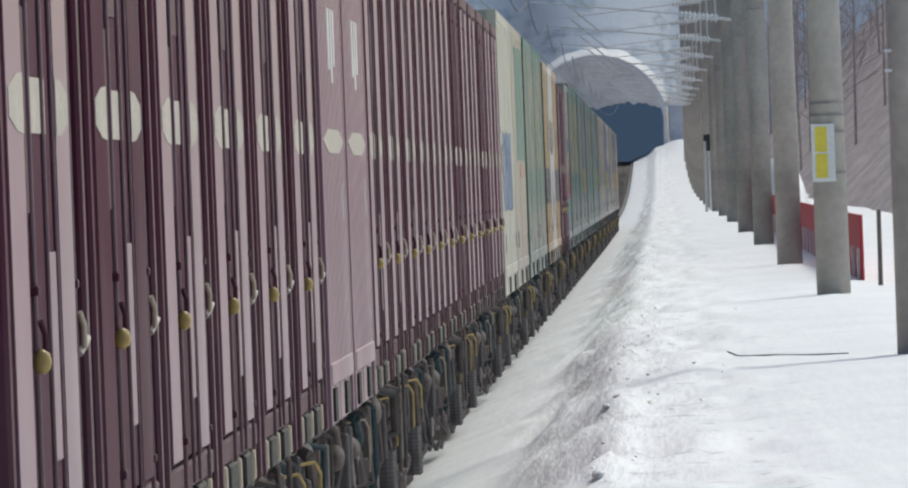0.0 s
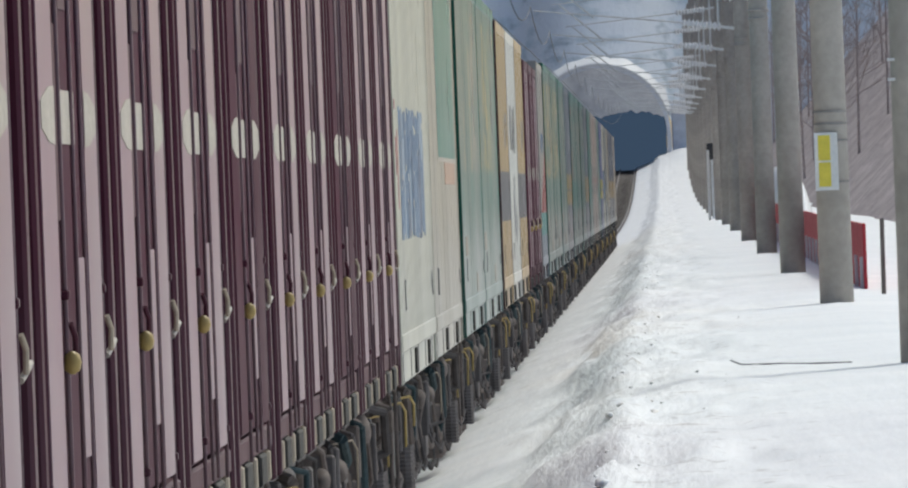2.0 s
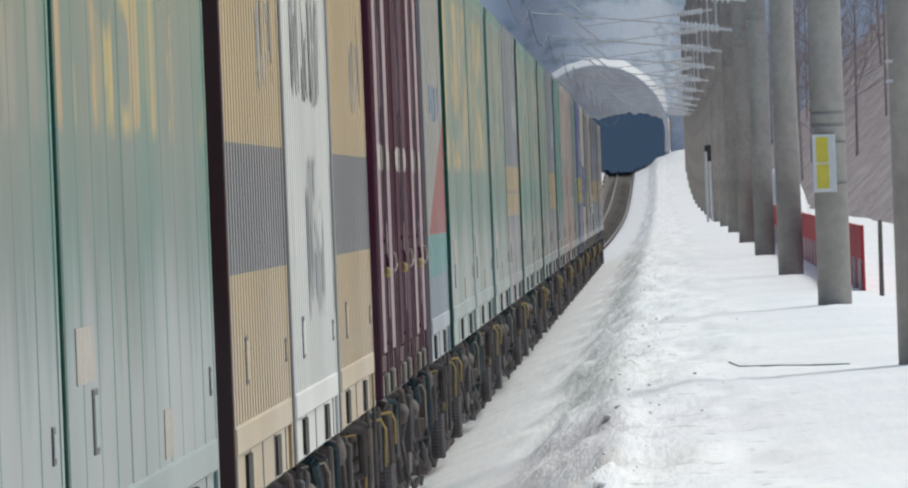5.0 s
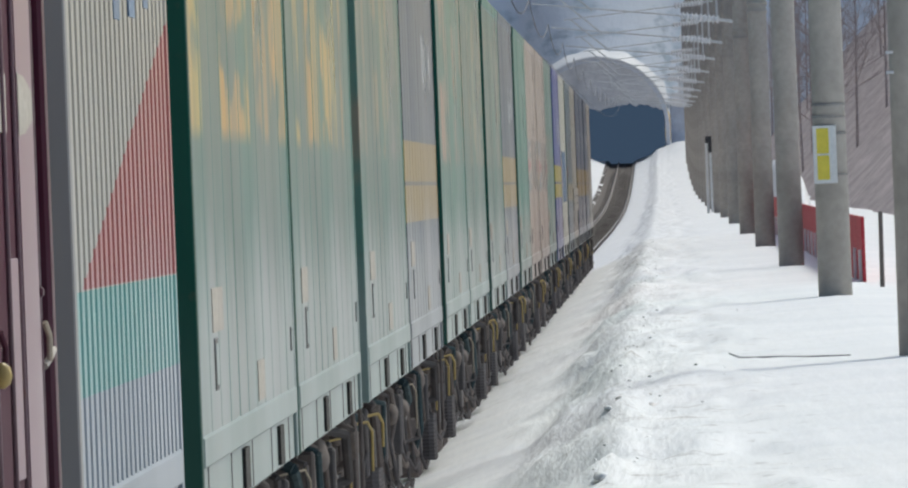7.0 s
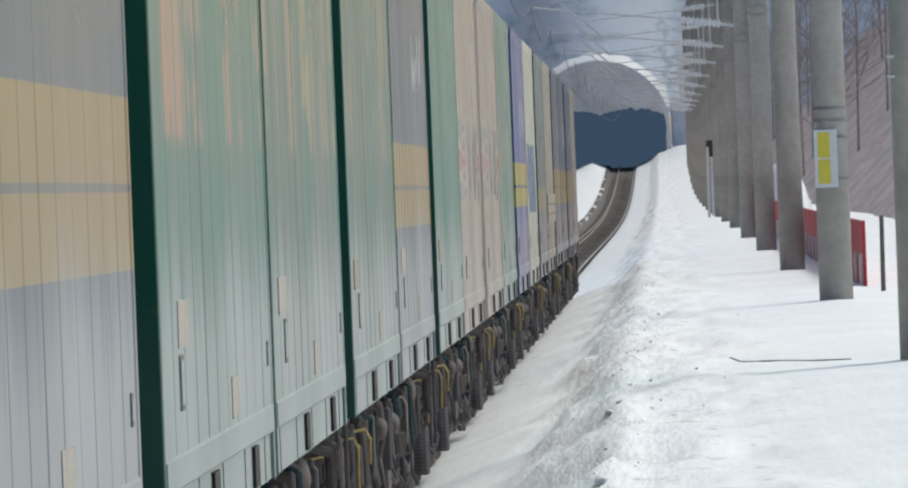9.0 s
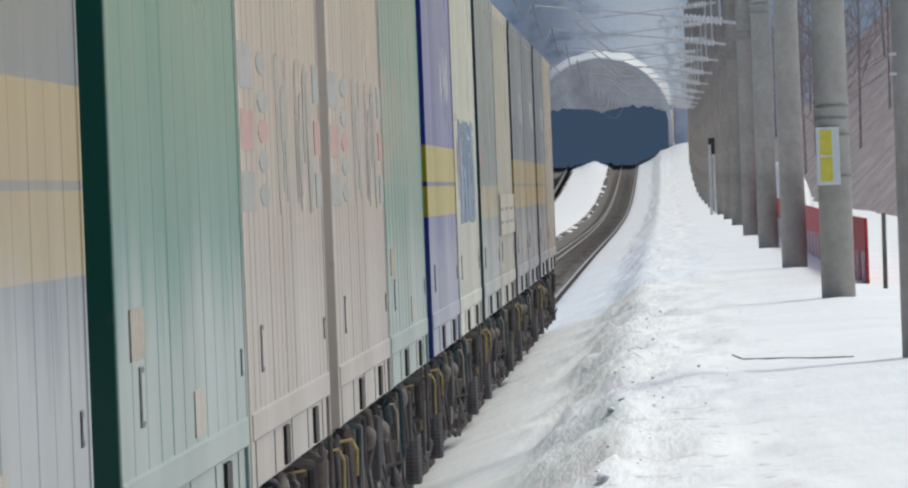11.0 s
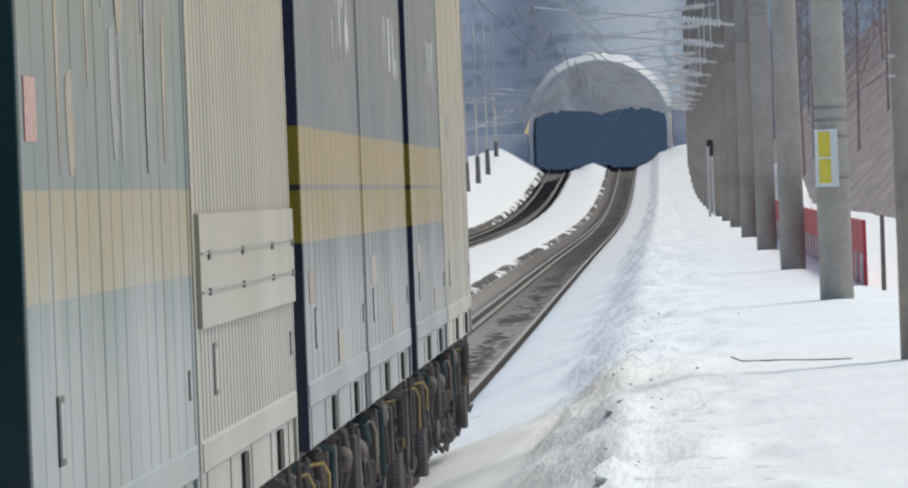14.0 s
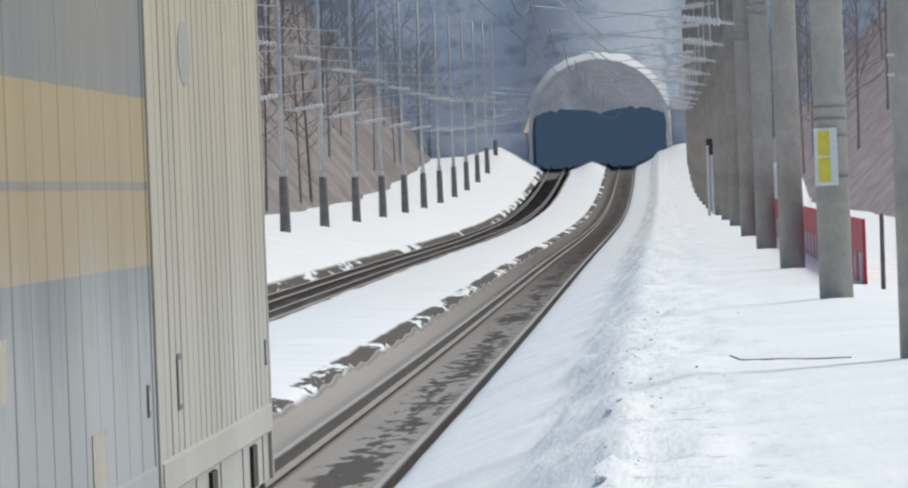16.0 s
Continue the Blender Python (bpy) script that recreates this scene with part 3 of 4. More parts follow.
        for y, ink, r in ((-8.9, "yellow", 0.007), (-6.9, "yellow", 0.008), (1.9, "pocket", 0.005), (8.0, "yellow", 0.006)):
            q, dz = rnd.uniform(1.16, 1.19), rnd.uniform(0.10, 0.26)
            bm = bmesh.new()
            bent(bm, [(sx * 1.05, y - 0.1, 0.93), (sx * q, y, 0.95), (sx * (q + 0.02), y + 0.1, 0.90), (sx * (q + 0.015), y + 0.16, 0.92 - dz)], r, 8)
            part("lever", bm, M[ink], w, "yellow release lever" if ink == "yellow" else "pale bent lever")
        for i in range(15):
            # clamps, cocks and pipe ends along the sill, no two alike
            y = -9.1 + i * 1.29 + rnd.uniform(-0.35, 0.35)
            o, q, rad = sx * rnd.uniform(1.11, 1.18), rnd.uniform(0.48, 0.9), rnd.uniform(0.010, 0.028)
            bm = bmesh.new()
            bent(bm, [(sx * 1.08, y - 0.12, 1.0), (o, y - rnd.uniform(0.0, 0.2), 0.97), (o + sx * rnd.uniform(-0.02, 0.02), y + rnd.uniform(0.0, 0.25), q),
                      (sx * 1.09, y + 0.15, q - rnd.uniform(0.02, 0.2))], rad, 7)
            part("clamp", bm, M[rnd.choice(("iron", "iron", "iron", "iron_brown", "iron_brown", "iron_teal"))], w, "weathered clamp on the sill")
        for i in range(16):
            y = -9.2 + i * 1.2 + rnd.uniform(-0.4, 0.4)
            c0 = Vector((sx * rnd.uniform(1.08, 1.13), y, rnd.uniform(0.80, 0.97)))
            bm = bmesh.new()
            if i % 3:
                # bracket plates, some of them leaning
                w0, hgt, lean = rnd.uniform(0.05, 0.16), rnd.uniform(0.16, 0.34), rnd.uniform(-0.25, 0.25)
                box(bm, -rnd.uniform(0.05, 0.08), rnd.uniform(0.02, 0.06), -w0, w0, -hgt, rnd.uniform(0.03, 0.09), 0.012)
                for v in bm.verts:
                    v.co = c0 + Vector((v.co.x, v.co.y + lean * v.co.z, v.co.z))
                part("bracket", bm, M[rnd.choice(("iron", "iron", "iron_brown"))], w, "grimy iron bracket plate")
                continue
            bmesh.ops.create_icosphere(bm, subdivisions=3, radius=rnd.uniform(0.045, 0.07))
            for v in bm.verts:
                v.co = c0 + Vector((v.co.x, v.co.y * 3.0, v.co.z * 1.25)) * (1 + 0.3 * noise.noise(v.co * 12 + c0))
            part("brake_block", bm, M[rnd.choice(("iron", "iron_brown", "iron_brown"))], w, "rounded cast iron cover", smooth=True)
        for y in (-9.55, 9.55):
            bm = bmesh.new()
            x = sx * 1.10
            bent(bm, [(x, y - 0.16, 0.45), (x, y - 0.16, 0.95), (x + sx * 0.02, y - 0.12, 1.03), (x + sx * 0.05, y, 1.06), (x + sx * 0.06, y + 0.1, 1.03), (x + sx * 0.06, y + 0.16, 0.95),
                      (x + sx * 0.06, y + 0.16, 0.45), (x, y - 0.16, 0.45)], 0.012, 8)
            part("step_iron", bm, M["iron_brown"], w, "bent step rail")
        for i, y in enumerate((-8.0, -4.9, -2.0, 0.8, 3.6, 8.6)):
            bm = bmesh.new()
            bent(bm, [(sx * 1.08, y, 0.75), (sx * 1.10, y + 0.2, 0.55), (sx * 1.12, y + 0.7, 0.46), (sx * 1.08, y + 1.1, 0.72)], 0.022)
            part("brake_rod", bm, M["iron_brown"], w, "sagging brake rod")
        for y, d, mt in ((-4.3, 0.5, "iron_teal"), (-0.2, 0.8, "iron"), (4.6, 0.45, "iron_brown")):
            part("equipment_box", boxes((min(sx * 0.8, sx * 1.13), max(sx * 0.8, sx * 1.13), y - d / 2, y + d / 2, 0.40, 0.72), bevel=0.04), M[mt], w, "weathered valve box")
        hub = Vector((sx * 1.12, -8.6, 0.72))
        rows = []
        bm = bmesh.new()
        for i in range(20):
            a = i * math.pi / 10
            rows.append([bm.verts.new(hub + Vector((0.016 * math.sin(q), (0.26 + 0.016 * math.cos(q)) * math.cos(a), (0.26 + 0.016 * math.cos(q)) * math.sin(a))))
                         for q in (0, 1.047, 2.094, 3.142, 4.189, 5.236)])
        for i in range(20):
            for k in range(6):
                bm.faces.new((rows[i][k], rows[i][(k + 1) % 6], rows[(i + 1) % 20][(k + 1) % 6], rows[(i + 1) % 20][k]))
        rim = part("brake_wheel", bm, M["grey_box"], w, "pale spoked handbrake wheel")
        for a in (0.0, math.pi / 2):
            bm = bmesh.new()
            d = Vector((0, 0.26 * math.cos(a), 0.26 * math.sin(a)))
            tube(bm, hub - d, hub + d, 0.012, seg=6)
            part("spoke", bm, M["grey_box"], rim)
    part("centre_sill", boxes((-0.25, 0.25, -9.9, 9.9, 0.55, 0.98), bevel=0.02), M["iron"], w)
    part("deck", boxes((-1.04, 1.04, -9.7, 9.7, 0.985, 1.02)), M["iron"], w)
    for y in (-9.7, 9.7):
        part("end_beam", boxes((-1.15, 1.15, y - 0.06, y + 0.06, 0.62, 0.98), bevel=0.015), M["iron_brown"], w)
        q = 1 if y > 0 else -1
        part("coupler", boxes((-0.12, 0.12, min(y, y + q * 0.46), max(y, y + q * 0.46), 0.74, 0.96), bevel=0.03), M["iron_brown"], w)
        for x in (0.45, 0.7):
            bm = bmesh.new()
            bent(bm, [(x, y, 0.70), (x + 0.05, y + q * 0.12, 0.45), (x, y + q * 0.3, 0.30), (x - 0.12, y + q * 0.42, 0.42)], 0.03, 8)
            part("brake_hose", bm, M["black"], w)
    bm = bmesh.new()
    tube(bm, (0.72, -1.9, 0.5), (0.72, -0.9, 0.5), 0.19, seg=14)
    part("air_tank", bm, M["iron"], w, smooth=True)
    for y in (-7.0, 7.0):
        bogie(w, y)
    return w


def front_of(i):
    """Distance of the loading front of wagon i, counted from the tail, at 0 s."""
    return TAIL - (i + 1) * WAGON + 1.4


N_WAGONS = 18
wagon0 = build_wagon()
for i in range(N_WAGONS):
    y = front_of(i) + 9.5
    m = pose(TRACK_X, y, 0)
    w = wagon0 if i == 0 else copy_thing(wagon0, m)
    w.matrix_basis = m
    MOVERS.append((w, y, TRACK_X, 0.0))


# ------------------------------------------------------------------ containers
HALF = 1.225


def corrugated(L, pitch, depth, z0, z1, sx, x=HALF, flat=0.55):
    """The wall sheet of one long side, pressed into upright ribs; shallow ones take a second surface on each groove
    flank that faces -y.
    """
    bm = bmesh.new()
    n = max(4, round((L - 0.24) / pitch))
    pitch = (L - 0.24) / n
    pts = []
    rnd = random.Random(round(L * 100 + pitch * 1000))
    loose = depth < 0.01
    for i in range(n):
        y = -L / 2 + 0.12 + i * pitch
        d = depth * (rnd.uniform(0.35, 1.6) if loose else 1.0)
        a = pitch * (rnd.uniform(0.55, 0.9) if loose else flat)
        q = min(0.02, pitch * 0.06) if loose else pitch * (1 - flat) / 4
        pts += [(y, 0), (y + a, 0), (y + a + q, -d), (y + pitch - q, -d)]
    pts.append((L / 2 - 0.12, 0))
    rows = [[bm.verts.new((sx * (x + d), y, z)) for y, d in pts] for z in (z0, z1)]
    for i in range(len(pts) - 1):
        f = (rows[0][i], rows[0][i + 1], rows[1][i + 1], rows[1][i])
        fc = bm.faces.new(f if sx > 0 else f[::-1])
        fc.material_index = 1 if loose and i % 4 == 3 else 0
    return bm


def container(L, H, paint, label, frame_paint=None, pitch=0.28, depth=0.02, end_paint=None, flat=0.55, slots=True, low=0.28, groove=None):
    """A steel box: two pressed sides, end walls with ribs, roof, corner posts, rails and fork pockets."""
    c = thing("freight_container", label, "container", group="containers on the train")
    fp, ep = frame_paint or paint, end_paint or paint
    for sx in (-1, 1):
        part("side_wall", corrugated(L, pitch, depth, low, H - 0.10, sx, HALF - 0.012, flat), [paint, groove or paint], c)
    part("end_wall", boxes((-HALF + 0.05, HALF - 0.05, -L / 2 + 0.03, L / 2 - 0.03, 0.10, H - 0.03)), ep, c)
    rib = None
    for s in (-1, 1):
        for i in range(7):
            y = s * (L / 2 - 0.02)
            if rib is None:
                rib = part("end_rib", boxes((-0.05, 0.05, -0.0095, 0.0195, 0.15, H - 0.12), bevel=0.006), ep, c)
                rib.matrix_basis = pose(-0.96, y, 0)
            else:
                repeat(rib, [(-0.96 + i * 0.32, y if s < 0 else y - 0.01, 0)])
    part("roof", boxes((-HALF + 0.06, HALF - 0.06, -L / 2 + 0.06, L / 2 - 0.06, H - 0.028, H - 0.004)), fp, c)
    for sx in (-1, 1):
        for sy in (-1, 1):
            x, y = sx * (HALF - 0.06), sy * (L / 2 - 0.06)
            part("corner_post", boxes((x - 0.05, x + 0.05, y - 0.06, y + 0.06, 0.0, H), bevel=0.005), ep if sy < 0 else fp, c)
        x = sx * (HALF - 0.045)
        part("top_rail", boxes((x - 0.04, x + 0.04, -L / 2 + 0.12, L / 2 - 0.12, H - 0.11, H - 0.002), bevel=0.01), fp, c)
        part("bottom_rail", boxes((x - 0.04, x + 0.04, -L / 2 + 0.12, L / 2 - 0.12, low - 0.10, low + 0.012), bevel=0.01), fp, c)
        part("lower_panel", boxes((x - 0.03, x + 0.02, -L / 2 + 0.12, L / 2 - 0.12, 0.0, low - 0.10)), fp, c)
    for y in ([-0.75, 2.9] if L > 7 else [-L * 0.25, L * 0.25]):
        # solid dark block in place of the shaded opening
        part("fork_pocket", boxes((HALF - 0.05, HALF - 0.012, y - 0.22, y + 0.22, 0.012, low - 0.115)), M["hollow"], c, "dark block for the shade in a fork pocket")
    for i in range(5):
        part("rail_joint", boxes((HALF - 0.03, HALF - 0.0215, -0.02, 0.02, 0.006, low - 0.104)), M["grey_box"], c).matrix_basis = pose(0, -L * 0.42 + i * L * 0.21, 0)
    if slots:
        for y, w, z0, z1 in ((-L / 2 + 1.45, 0.14, 0.42, 0.60), (L / 2 - 0.45, 0.07, 0.44, 0.54)):
            part("door_handle", boxes((HALF - 0.03, HALF - 0.008, y - w, y + w, z0, z1), bevel=0.004), M["black"], c, "black recessed handle")
            part("handle_plate", boxes((HALF - 0.01, HALF - 0.006, y - w * 0.6, y + w * 0.6, z0 + 0.02, z1 - 0.02)), fp, c)
    return c


def bars(c, name, material, spec, label, x=HALF - 0.014):
    """Painted marks as thin proud bars: (y, width, z0, z1)."""
    for y, w, z0, z1 in spec:
        part(name, boxes((x, x + 0.005, y - w / 2, y + w / 2, z0, z1)), material, c, label)


def blob(c, name, material, y, z, ry, rz, label, n=6, x=HALF - 0.014):
    """A painted lozenge or disc of n corners."""
    bm = bmesh.new()
    a = [bm.verts.new((x + 0.005, y + ry * math.cos(2 * math.pi * i / n), z + rz * math.sin(2 * math.pi * i / n))) for i in range(n)]
    b = [bm.verts.new((x, v.co.y, v.co.z)) for v in a]
    bm.faces.new(a)
    for i in range(n):
        bm.faces.new((a[i], b[i], b[(i + 1) % n], a[(i + 1) % n]))
    part(name, bm, material, c, label)


def place(c, i, off, L):
    """Stand a container on wagon i, its front off metres behind the loading front."""
    y = front_of(i) + off + L / 2
    c.matrix_basis = pose(TRACK_X, y, FLOOR)
    MOVERS.append((c, y, TRACK_X, FLOOR))
    return c


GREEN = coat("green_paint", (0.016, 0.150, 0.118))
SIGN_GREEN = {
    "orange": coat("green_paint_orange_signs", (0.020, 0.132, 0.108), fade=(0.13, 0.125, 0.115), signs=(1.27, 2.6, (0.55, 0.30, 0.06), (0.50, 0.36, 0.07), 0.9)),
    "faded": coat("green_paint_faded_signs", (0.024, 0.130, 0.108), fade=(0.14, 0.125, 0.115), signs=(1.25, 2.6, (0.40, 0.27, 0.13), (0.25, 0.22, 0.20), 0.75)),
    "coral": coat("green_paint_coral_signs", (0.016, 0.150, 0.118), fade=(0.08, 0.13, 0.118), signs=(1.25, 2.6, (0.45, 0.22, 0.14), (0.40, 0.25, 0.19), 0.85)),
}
GREEN_BARE = coat("bare_green_groove", (0.022, 0.13, 0.10), dust_sheen=0.1)
# green, band, blue and teal ends: darker coats, shade put into the colour
GREEN_END = coat("shaded_green_paint", (0.008, 0.07, 0.05), rough=0.45, dust_sheen=0.05)
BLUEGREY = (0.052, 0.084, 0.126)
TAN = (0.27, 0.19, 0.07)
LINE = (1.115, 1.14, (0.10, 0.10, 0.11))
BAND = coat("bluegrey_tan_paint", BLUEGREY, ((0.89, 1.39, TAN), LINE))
BAND_BARE = coat("bare_bluegrey_groove", (0.09, 0.10, 0.12), ((0.89, 1.39, (0.20, 0.14, 0.055)), LINE), dust_sheen=0.12)
BAND_END = coat("shaded_grey_tan_paint", (0.016, 0.02, 0.045), ((0.89, 1.39, (0.20, 0.15, 0.02)), (1.115, 1.14, (0.03, 0.03, 0.03))), rough=0.4, dust_sheen=0.06)
BLUE_END = coat("shaded_blue_paint", (0.006, 0.02, 0.16), ((0.92, 1.39, (0.24, 0.20, 0.01)), (1.12, 1.15, (0.01, 0.02, 0.1))), rough=0.45, dust_sheen=0.05)
BLUE = coat("blue_yellow_paint", (0.060, 0.082, 0.265), ((0.92, 1.39, (0.36, 0.29, 0.045)), (1.12, 1.15, (0.05, 0.06, 0.16))), dust_sheen=0.5)
BLUE_BARE = coat("bare_blue_groove", (0.05, 0.065, 0.20), ((0.92, 1.39, (0.25, 0.20, 0.03)), (1.12, 1.15, (0.03, 0.05, 0.2))), dust_sheen=0.15)
WHITE = coat("white_container_paint", (0.50, 0.485, 0.40), dust_sheen=0.22, grime=0.3)
WHITE_MARKED = coat("white_paint_grey_signs", (0.66, 0.65, 0.60), dust_sheen=0.08, grime=0.2, signs=(0.55, 1.30, (0.12, 0.13, 0.14), (0.17, 0.175, 0.185), 1.0))
CREAM = coat("cream_paint", (0.37, 0.335, 0.268), grime=0.35, dust_sheen=0.3)
CREAM_BARE = coat("dark_cream_groove", (0.17, 0.14, 0.10), dust_sheen=0.1)
BEIGE = coat("pinkish_beige_paint", (0.34, 0.275, 0.235), grime=0.25, dust_sheen=0.2)
BEIGE_BARE = coat("dark_beige_groove", (0.17, 0.125, 0.10), dust_sheen=0.1)
BEIGE_END = coat("brown_grey_paint", (0.55, 0.48, 0.41), rough=0.6, dust_sheen=0.06)
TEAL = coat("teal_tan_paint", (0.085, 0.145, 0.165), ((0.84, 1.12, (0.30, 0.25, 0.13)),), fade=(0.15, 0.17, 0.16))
TEAL_BARE = coat("bare_teal_groove", (0.05, 0.075, 0.085), dust_sheen=0.12)
TEAL_END = coat("shaded_teal_paint", (0.012, 0.04, 0.045), rough=0.5, dust_sheen=0.06)
TANBAND = coat("tan_grey_paint", (0.46, 0.335, 0.18), ((0.83, 1.31, (0.15, 0.148, 0.16)),), dust_sheen=0.1)
BROWN_END = coat("brown_paint", (0.05, 0.018, 0.02), rough=0.5, dust_sheen=0.06)
MAROON = coat("maroon_paint", (0.066, 0.013, 0.028), rough=0.5, gloss=0.14, lacquer=0.0, grime=0.06, dust_sheen=0.05)
MAROON_DEEP = coat("deep_maroon_paint", (0.070, 0.016, 0.033), rough=0.6, gloss=0.05, grime=0.05, dust_sheen=0.08)
# rusty, grimy bars; the paler base carries their highlights in the colour
ROD = coat("worn_highlit_bar", (0.17, 0.095, 0.115), rough=0.3, gloss=0.25, grime=0.4, rust=0.5, dust_sheen=0.06)
# pale copy of the maroon: grazing sheen put into the colour
MAROON_PALE = coat("sheen_maroon_paint", (0.245, 0.132, 0.168), rough=0.38, gloss=0.35, lacquer=0.0, grime=0.2, dust_sheen=0.1)
TRI = coat("white_teal_paint", (0.34, 0.325, 0.29), ((0.56, 0.84, (0.12, 0.33, 0.31)), (0.0, 0.56, (0.25, 0.29, 0.34))), wedge=(0.845, -2.6, 0.142, (0.34, 0.10, 0.10)), dust_sheen=0.15)
GREY_END = coat("dark_grey_paint", (0.31, 0.30, 0.29), rough=0.6, dust_sheen=0.06)
PALEGREEN = coat("pale_green_paint", (0.070, 0.205, 0.165), fade=(0.16, 0.18, 0.155), dust_sheen=0.5, signs=(1.1, 1.8, (0.36, 0.22, 0.16), (0.30, 0.22, 0.17), 0.7))
M["coral_faded"] = plain("washed_coral_paint", (0.30, 0.24, 0.18), 0.45, 0, 5, 0.35)
M["coral"] = plain("coral_paint", (0.42, 0.25, 0.17), 0.45, 0, 5, 0.25)
M["bluepaint"] = plain("faded_blue_paint", (0.09, 0.18, 0.32), 0.45, 0, 4, 0.4)
M["palebluepaint"] = plain("washed_blue_paint", (0.27, 0.36, 0.47), 0.45, 0, 4, 0.4)
M["navypaint"] = plain("dark_blue_paint", (0.04, 0.08, 0.16), 0.45, 0, 4, 0.4)
M["washed_grey"] = plain("washed_grey_lettering", (0.28, 0.25, 0.225), 0.5, 0, 4, 0.3)
M["pinkpaint"] = plain("faded_pink_paint", (0.46, 0.24, 0.22), 0.5, 0, 4, 0.3)
M["darkgrey"] = plain("dark_grey_lettering", (0.13, 0.135, 0.14), 0.5, 0, 4, 0.4)
M["greypaint"] = plain("grey_lettering", (0.27, 0.27, 0.27), 0.5, 0, 4, 0.3)
M["redpaint"] = plain("faded_red_paint", (0.38, 0.19, 0.18), 0.5, 0, 4, 0.25)
M["whitepaint"] = plain("white_lettering", (0.7, 0.7, 0.69), 0.5, 0, 6, 0.2)
M["offwhite"] = plain("offwhite_band", (0.42, 0.375, 0.32), 0.5, 0, 5, 0.2)
L31, H31, L20, L12 = 9.41, 2.81, 6.058, 3.715


def strokes(c, inks, rnd, cols, y0, y1, z0, z1, label, wide=0.34):
    """Unreadable painted signs: groups of upright brush-like strokes that taper off downwards."""
    wcol, coats = (y1 - y0) / cols, 0
    for j in range(cols):
        for k in range(rnd.choice((3, 4, 4, 5))):
            y = y0 + wcol * (j + 0.12 + 0.76 * rnd.random())
            w = wcol * rnd.choice((wide * 0.3, wide * 0.5, wide * 0.75, wide)) * rnd.uniform(0.8, 1.2)
            lo = z0 + (z1 - z0) * rnd.choice((0.0, 0.0, 0.05, 0.3, 0.55)) + rnd.uniform(0, 0.08)
            hi = min(z1, lo + (z1 - z0) * rnd.uniform(0.3, 1.0))
            lean = rnd.uniform(-0.1, 0.1)
            out = [(y - w * 0.22, lo), (y + w * 0.18, lo + 0.01), (y + w * 0.42, lo + (hi - lo) * 0.22), (y + w * 0.5 + lean, lo + (hi - lo) * 0.7), (y + w * 0.36 + lean, hi),
                   (y - w * 0.36 + lean, hi - 0.02), (y - w * 0.5 + lean * 0.5, lo + (hi - lo) * 0.6), (y - w * 0.4, lo + (hi - lo) * 0.2)]
            bm = bmesh.new()
            coats += 1
            x = HALF - 0.0118 + 0.00006 * coats
            a = [bm.verts.new((x + 0.0015, p, q)) for p, q in out]
            b = [bm.verts.new((x, p, q)) for p, q in out]
            bm.faces.new(a)
            for i in range(len(out)):
                bm.faces.new((a[i], b[i], b[(i + 1) % len(out)], a[(i + 1) % len(out)]))
            part("lettering", bm, M[rnd.choice(inks)], c, label)


def stickers(c, rnd):
    """Pale and tan notice squares low on the side."""
    bars(c, "notice", M[rnd.choice(("coral_faded", "offwhite", "offwhite"))], [(-3.35 + rnd.uniform(-0.4, 0.4), rnd.uniform(0.7, 1.0), 0.62, 0.77)], "pale notice square", HALF - 0.0135)
    bars(c, "notice", M["offwhite"], [(0.9 + rnd.uniform(-0.6, 0.6), rnd.uniform(0.5, 0.8), 0.31, 0.46)], "dusty white notice square", HALF - 0.0135)


def green_box(seed, signs=None, end=None):
    rnd = random.Random(seed)
    c = container(L31, H31, SIGN_GREEN[signs] if signs else GREEN, "green dusty container with a grey painted reflection below and faded lettering" if signs else "plain green dusty container with a painted reflection below",
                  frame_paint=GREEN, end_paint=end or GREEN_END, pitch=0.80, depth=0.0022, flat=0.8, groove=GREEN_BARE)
    stickers(c, rnd)
    return c


def band_box(seed):
    rnd = random.Random(seed)
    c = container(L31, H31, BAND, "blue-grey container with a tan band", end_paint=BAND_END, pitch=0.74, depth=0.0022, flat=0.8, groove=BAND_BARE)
    strokes(c, ("whitepaint",), rnd, 3, 0.6, 3.6, 1.72, 2.1, "small white lettering", 0.16)
    stickers(c, rnd)
    return c


def graffiti_box(label, shift, broken, end):
    c = container(L31, H31, WHITE, label, end_paint=end, pitch=0.30, depth=0.014)
    rnd = random.Random(4)
    for i in range(21):
        y = shift + i * 0.30
        z, top = 0.82 + rnd.uniform(0, 0.06), 1.63 - rnd.uniform(0, 0.05)
        while z < top - 0.05:
            h = min(top - z, rnd.uniform(0.15, 0.7))
            ink = M[rnd.choice(("navypaint", "bluepaint", "bluepaint", "bluepaint", "palebluepaint"))] if broken else M["bluepaint"]
            bars(c, "blue_panel", ink, [(y, rnd.uniform(0.18, 0.285), z, z + h)], "faded blue painted stroke")
            z += h + (rnd.uniform(0.0, 0.05) if broken else 0.0)
    if broken:
        bars(c, "pink_stroke", M["pinkpaint"], [(shift - 0.6, 0.2, 1.02, 1.48), (shift - 0.9, 0.14, 1.22, 1.44), (shift - 1.0, 0.2, 1.60, 1.66)], "faded pink painted stroke")
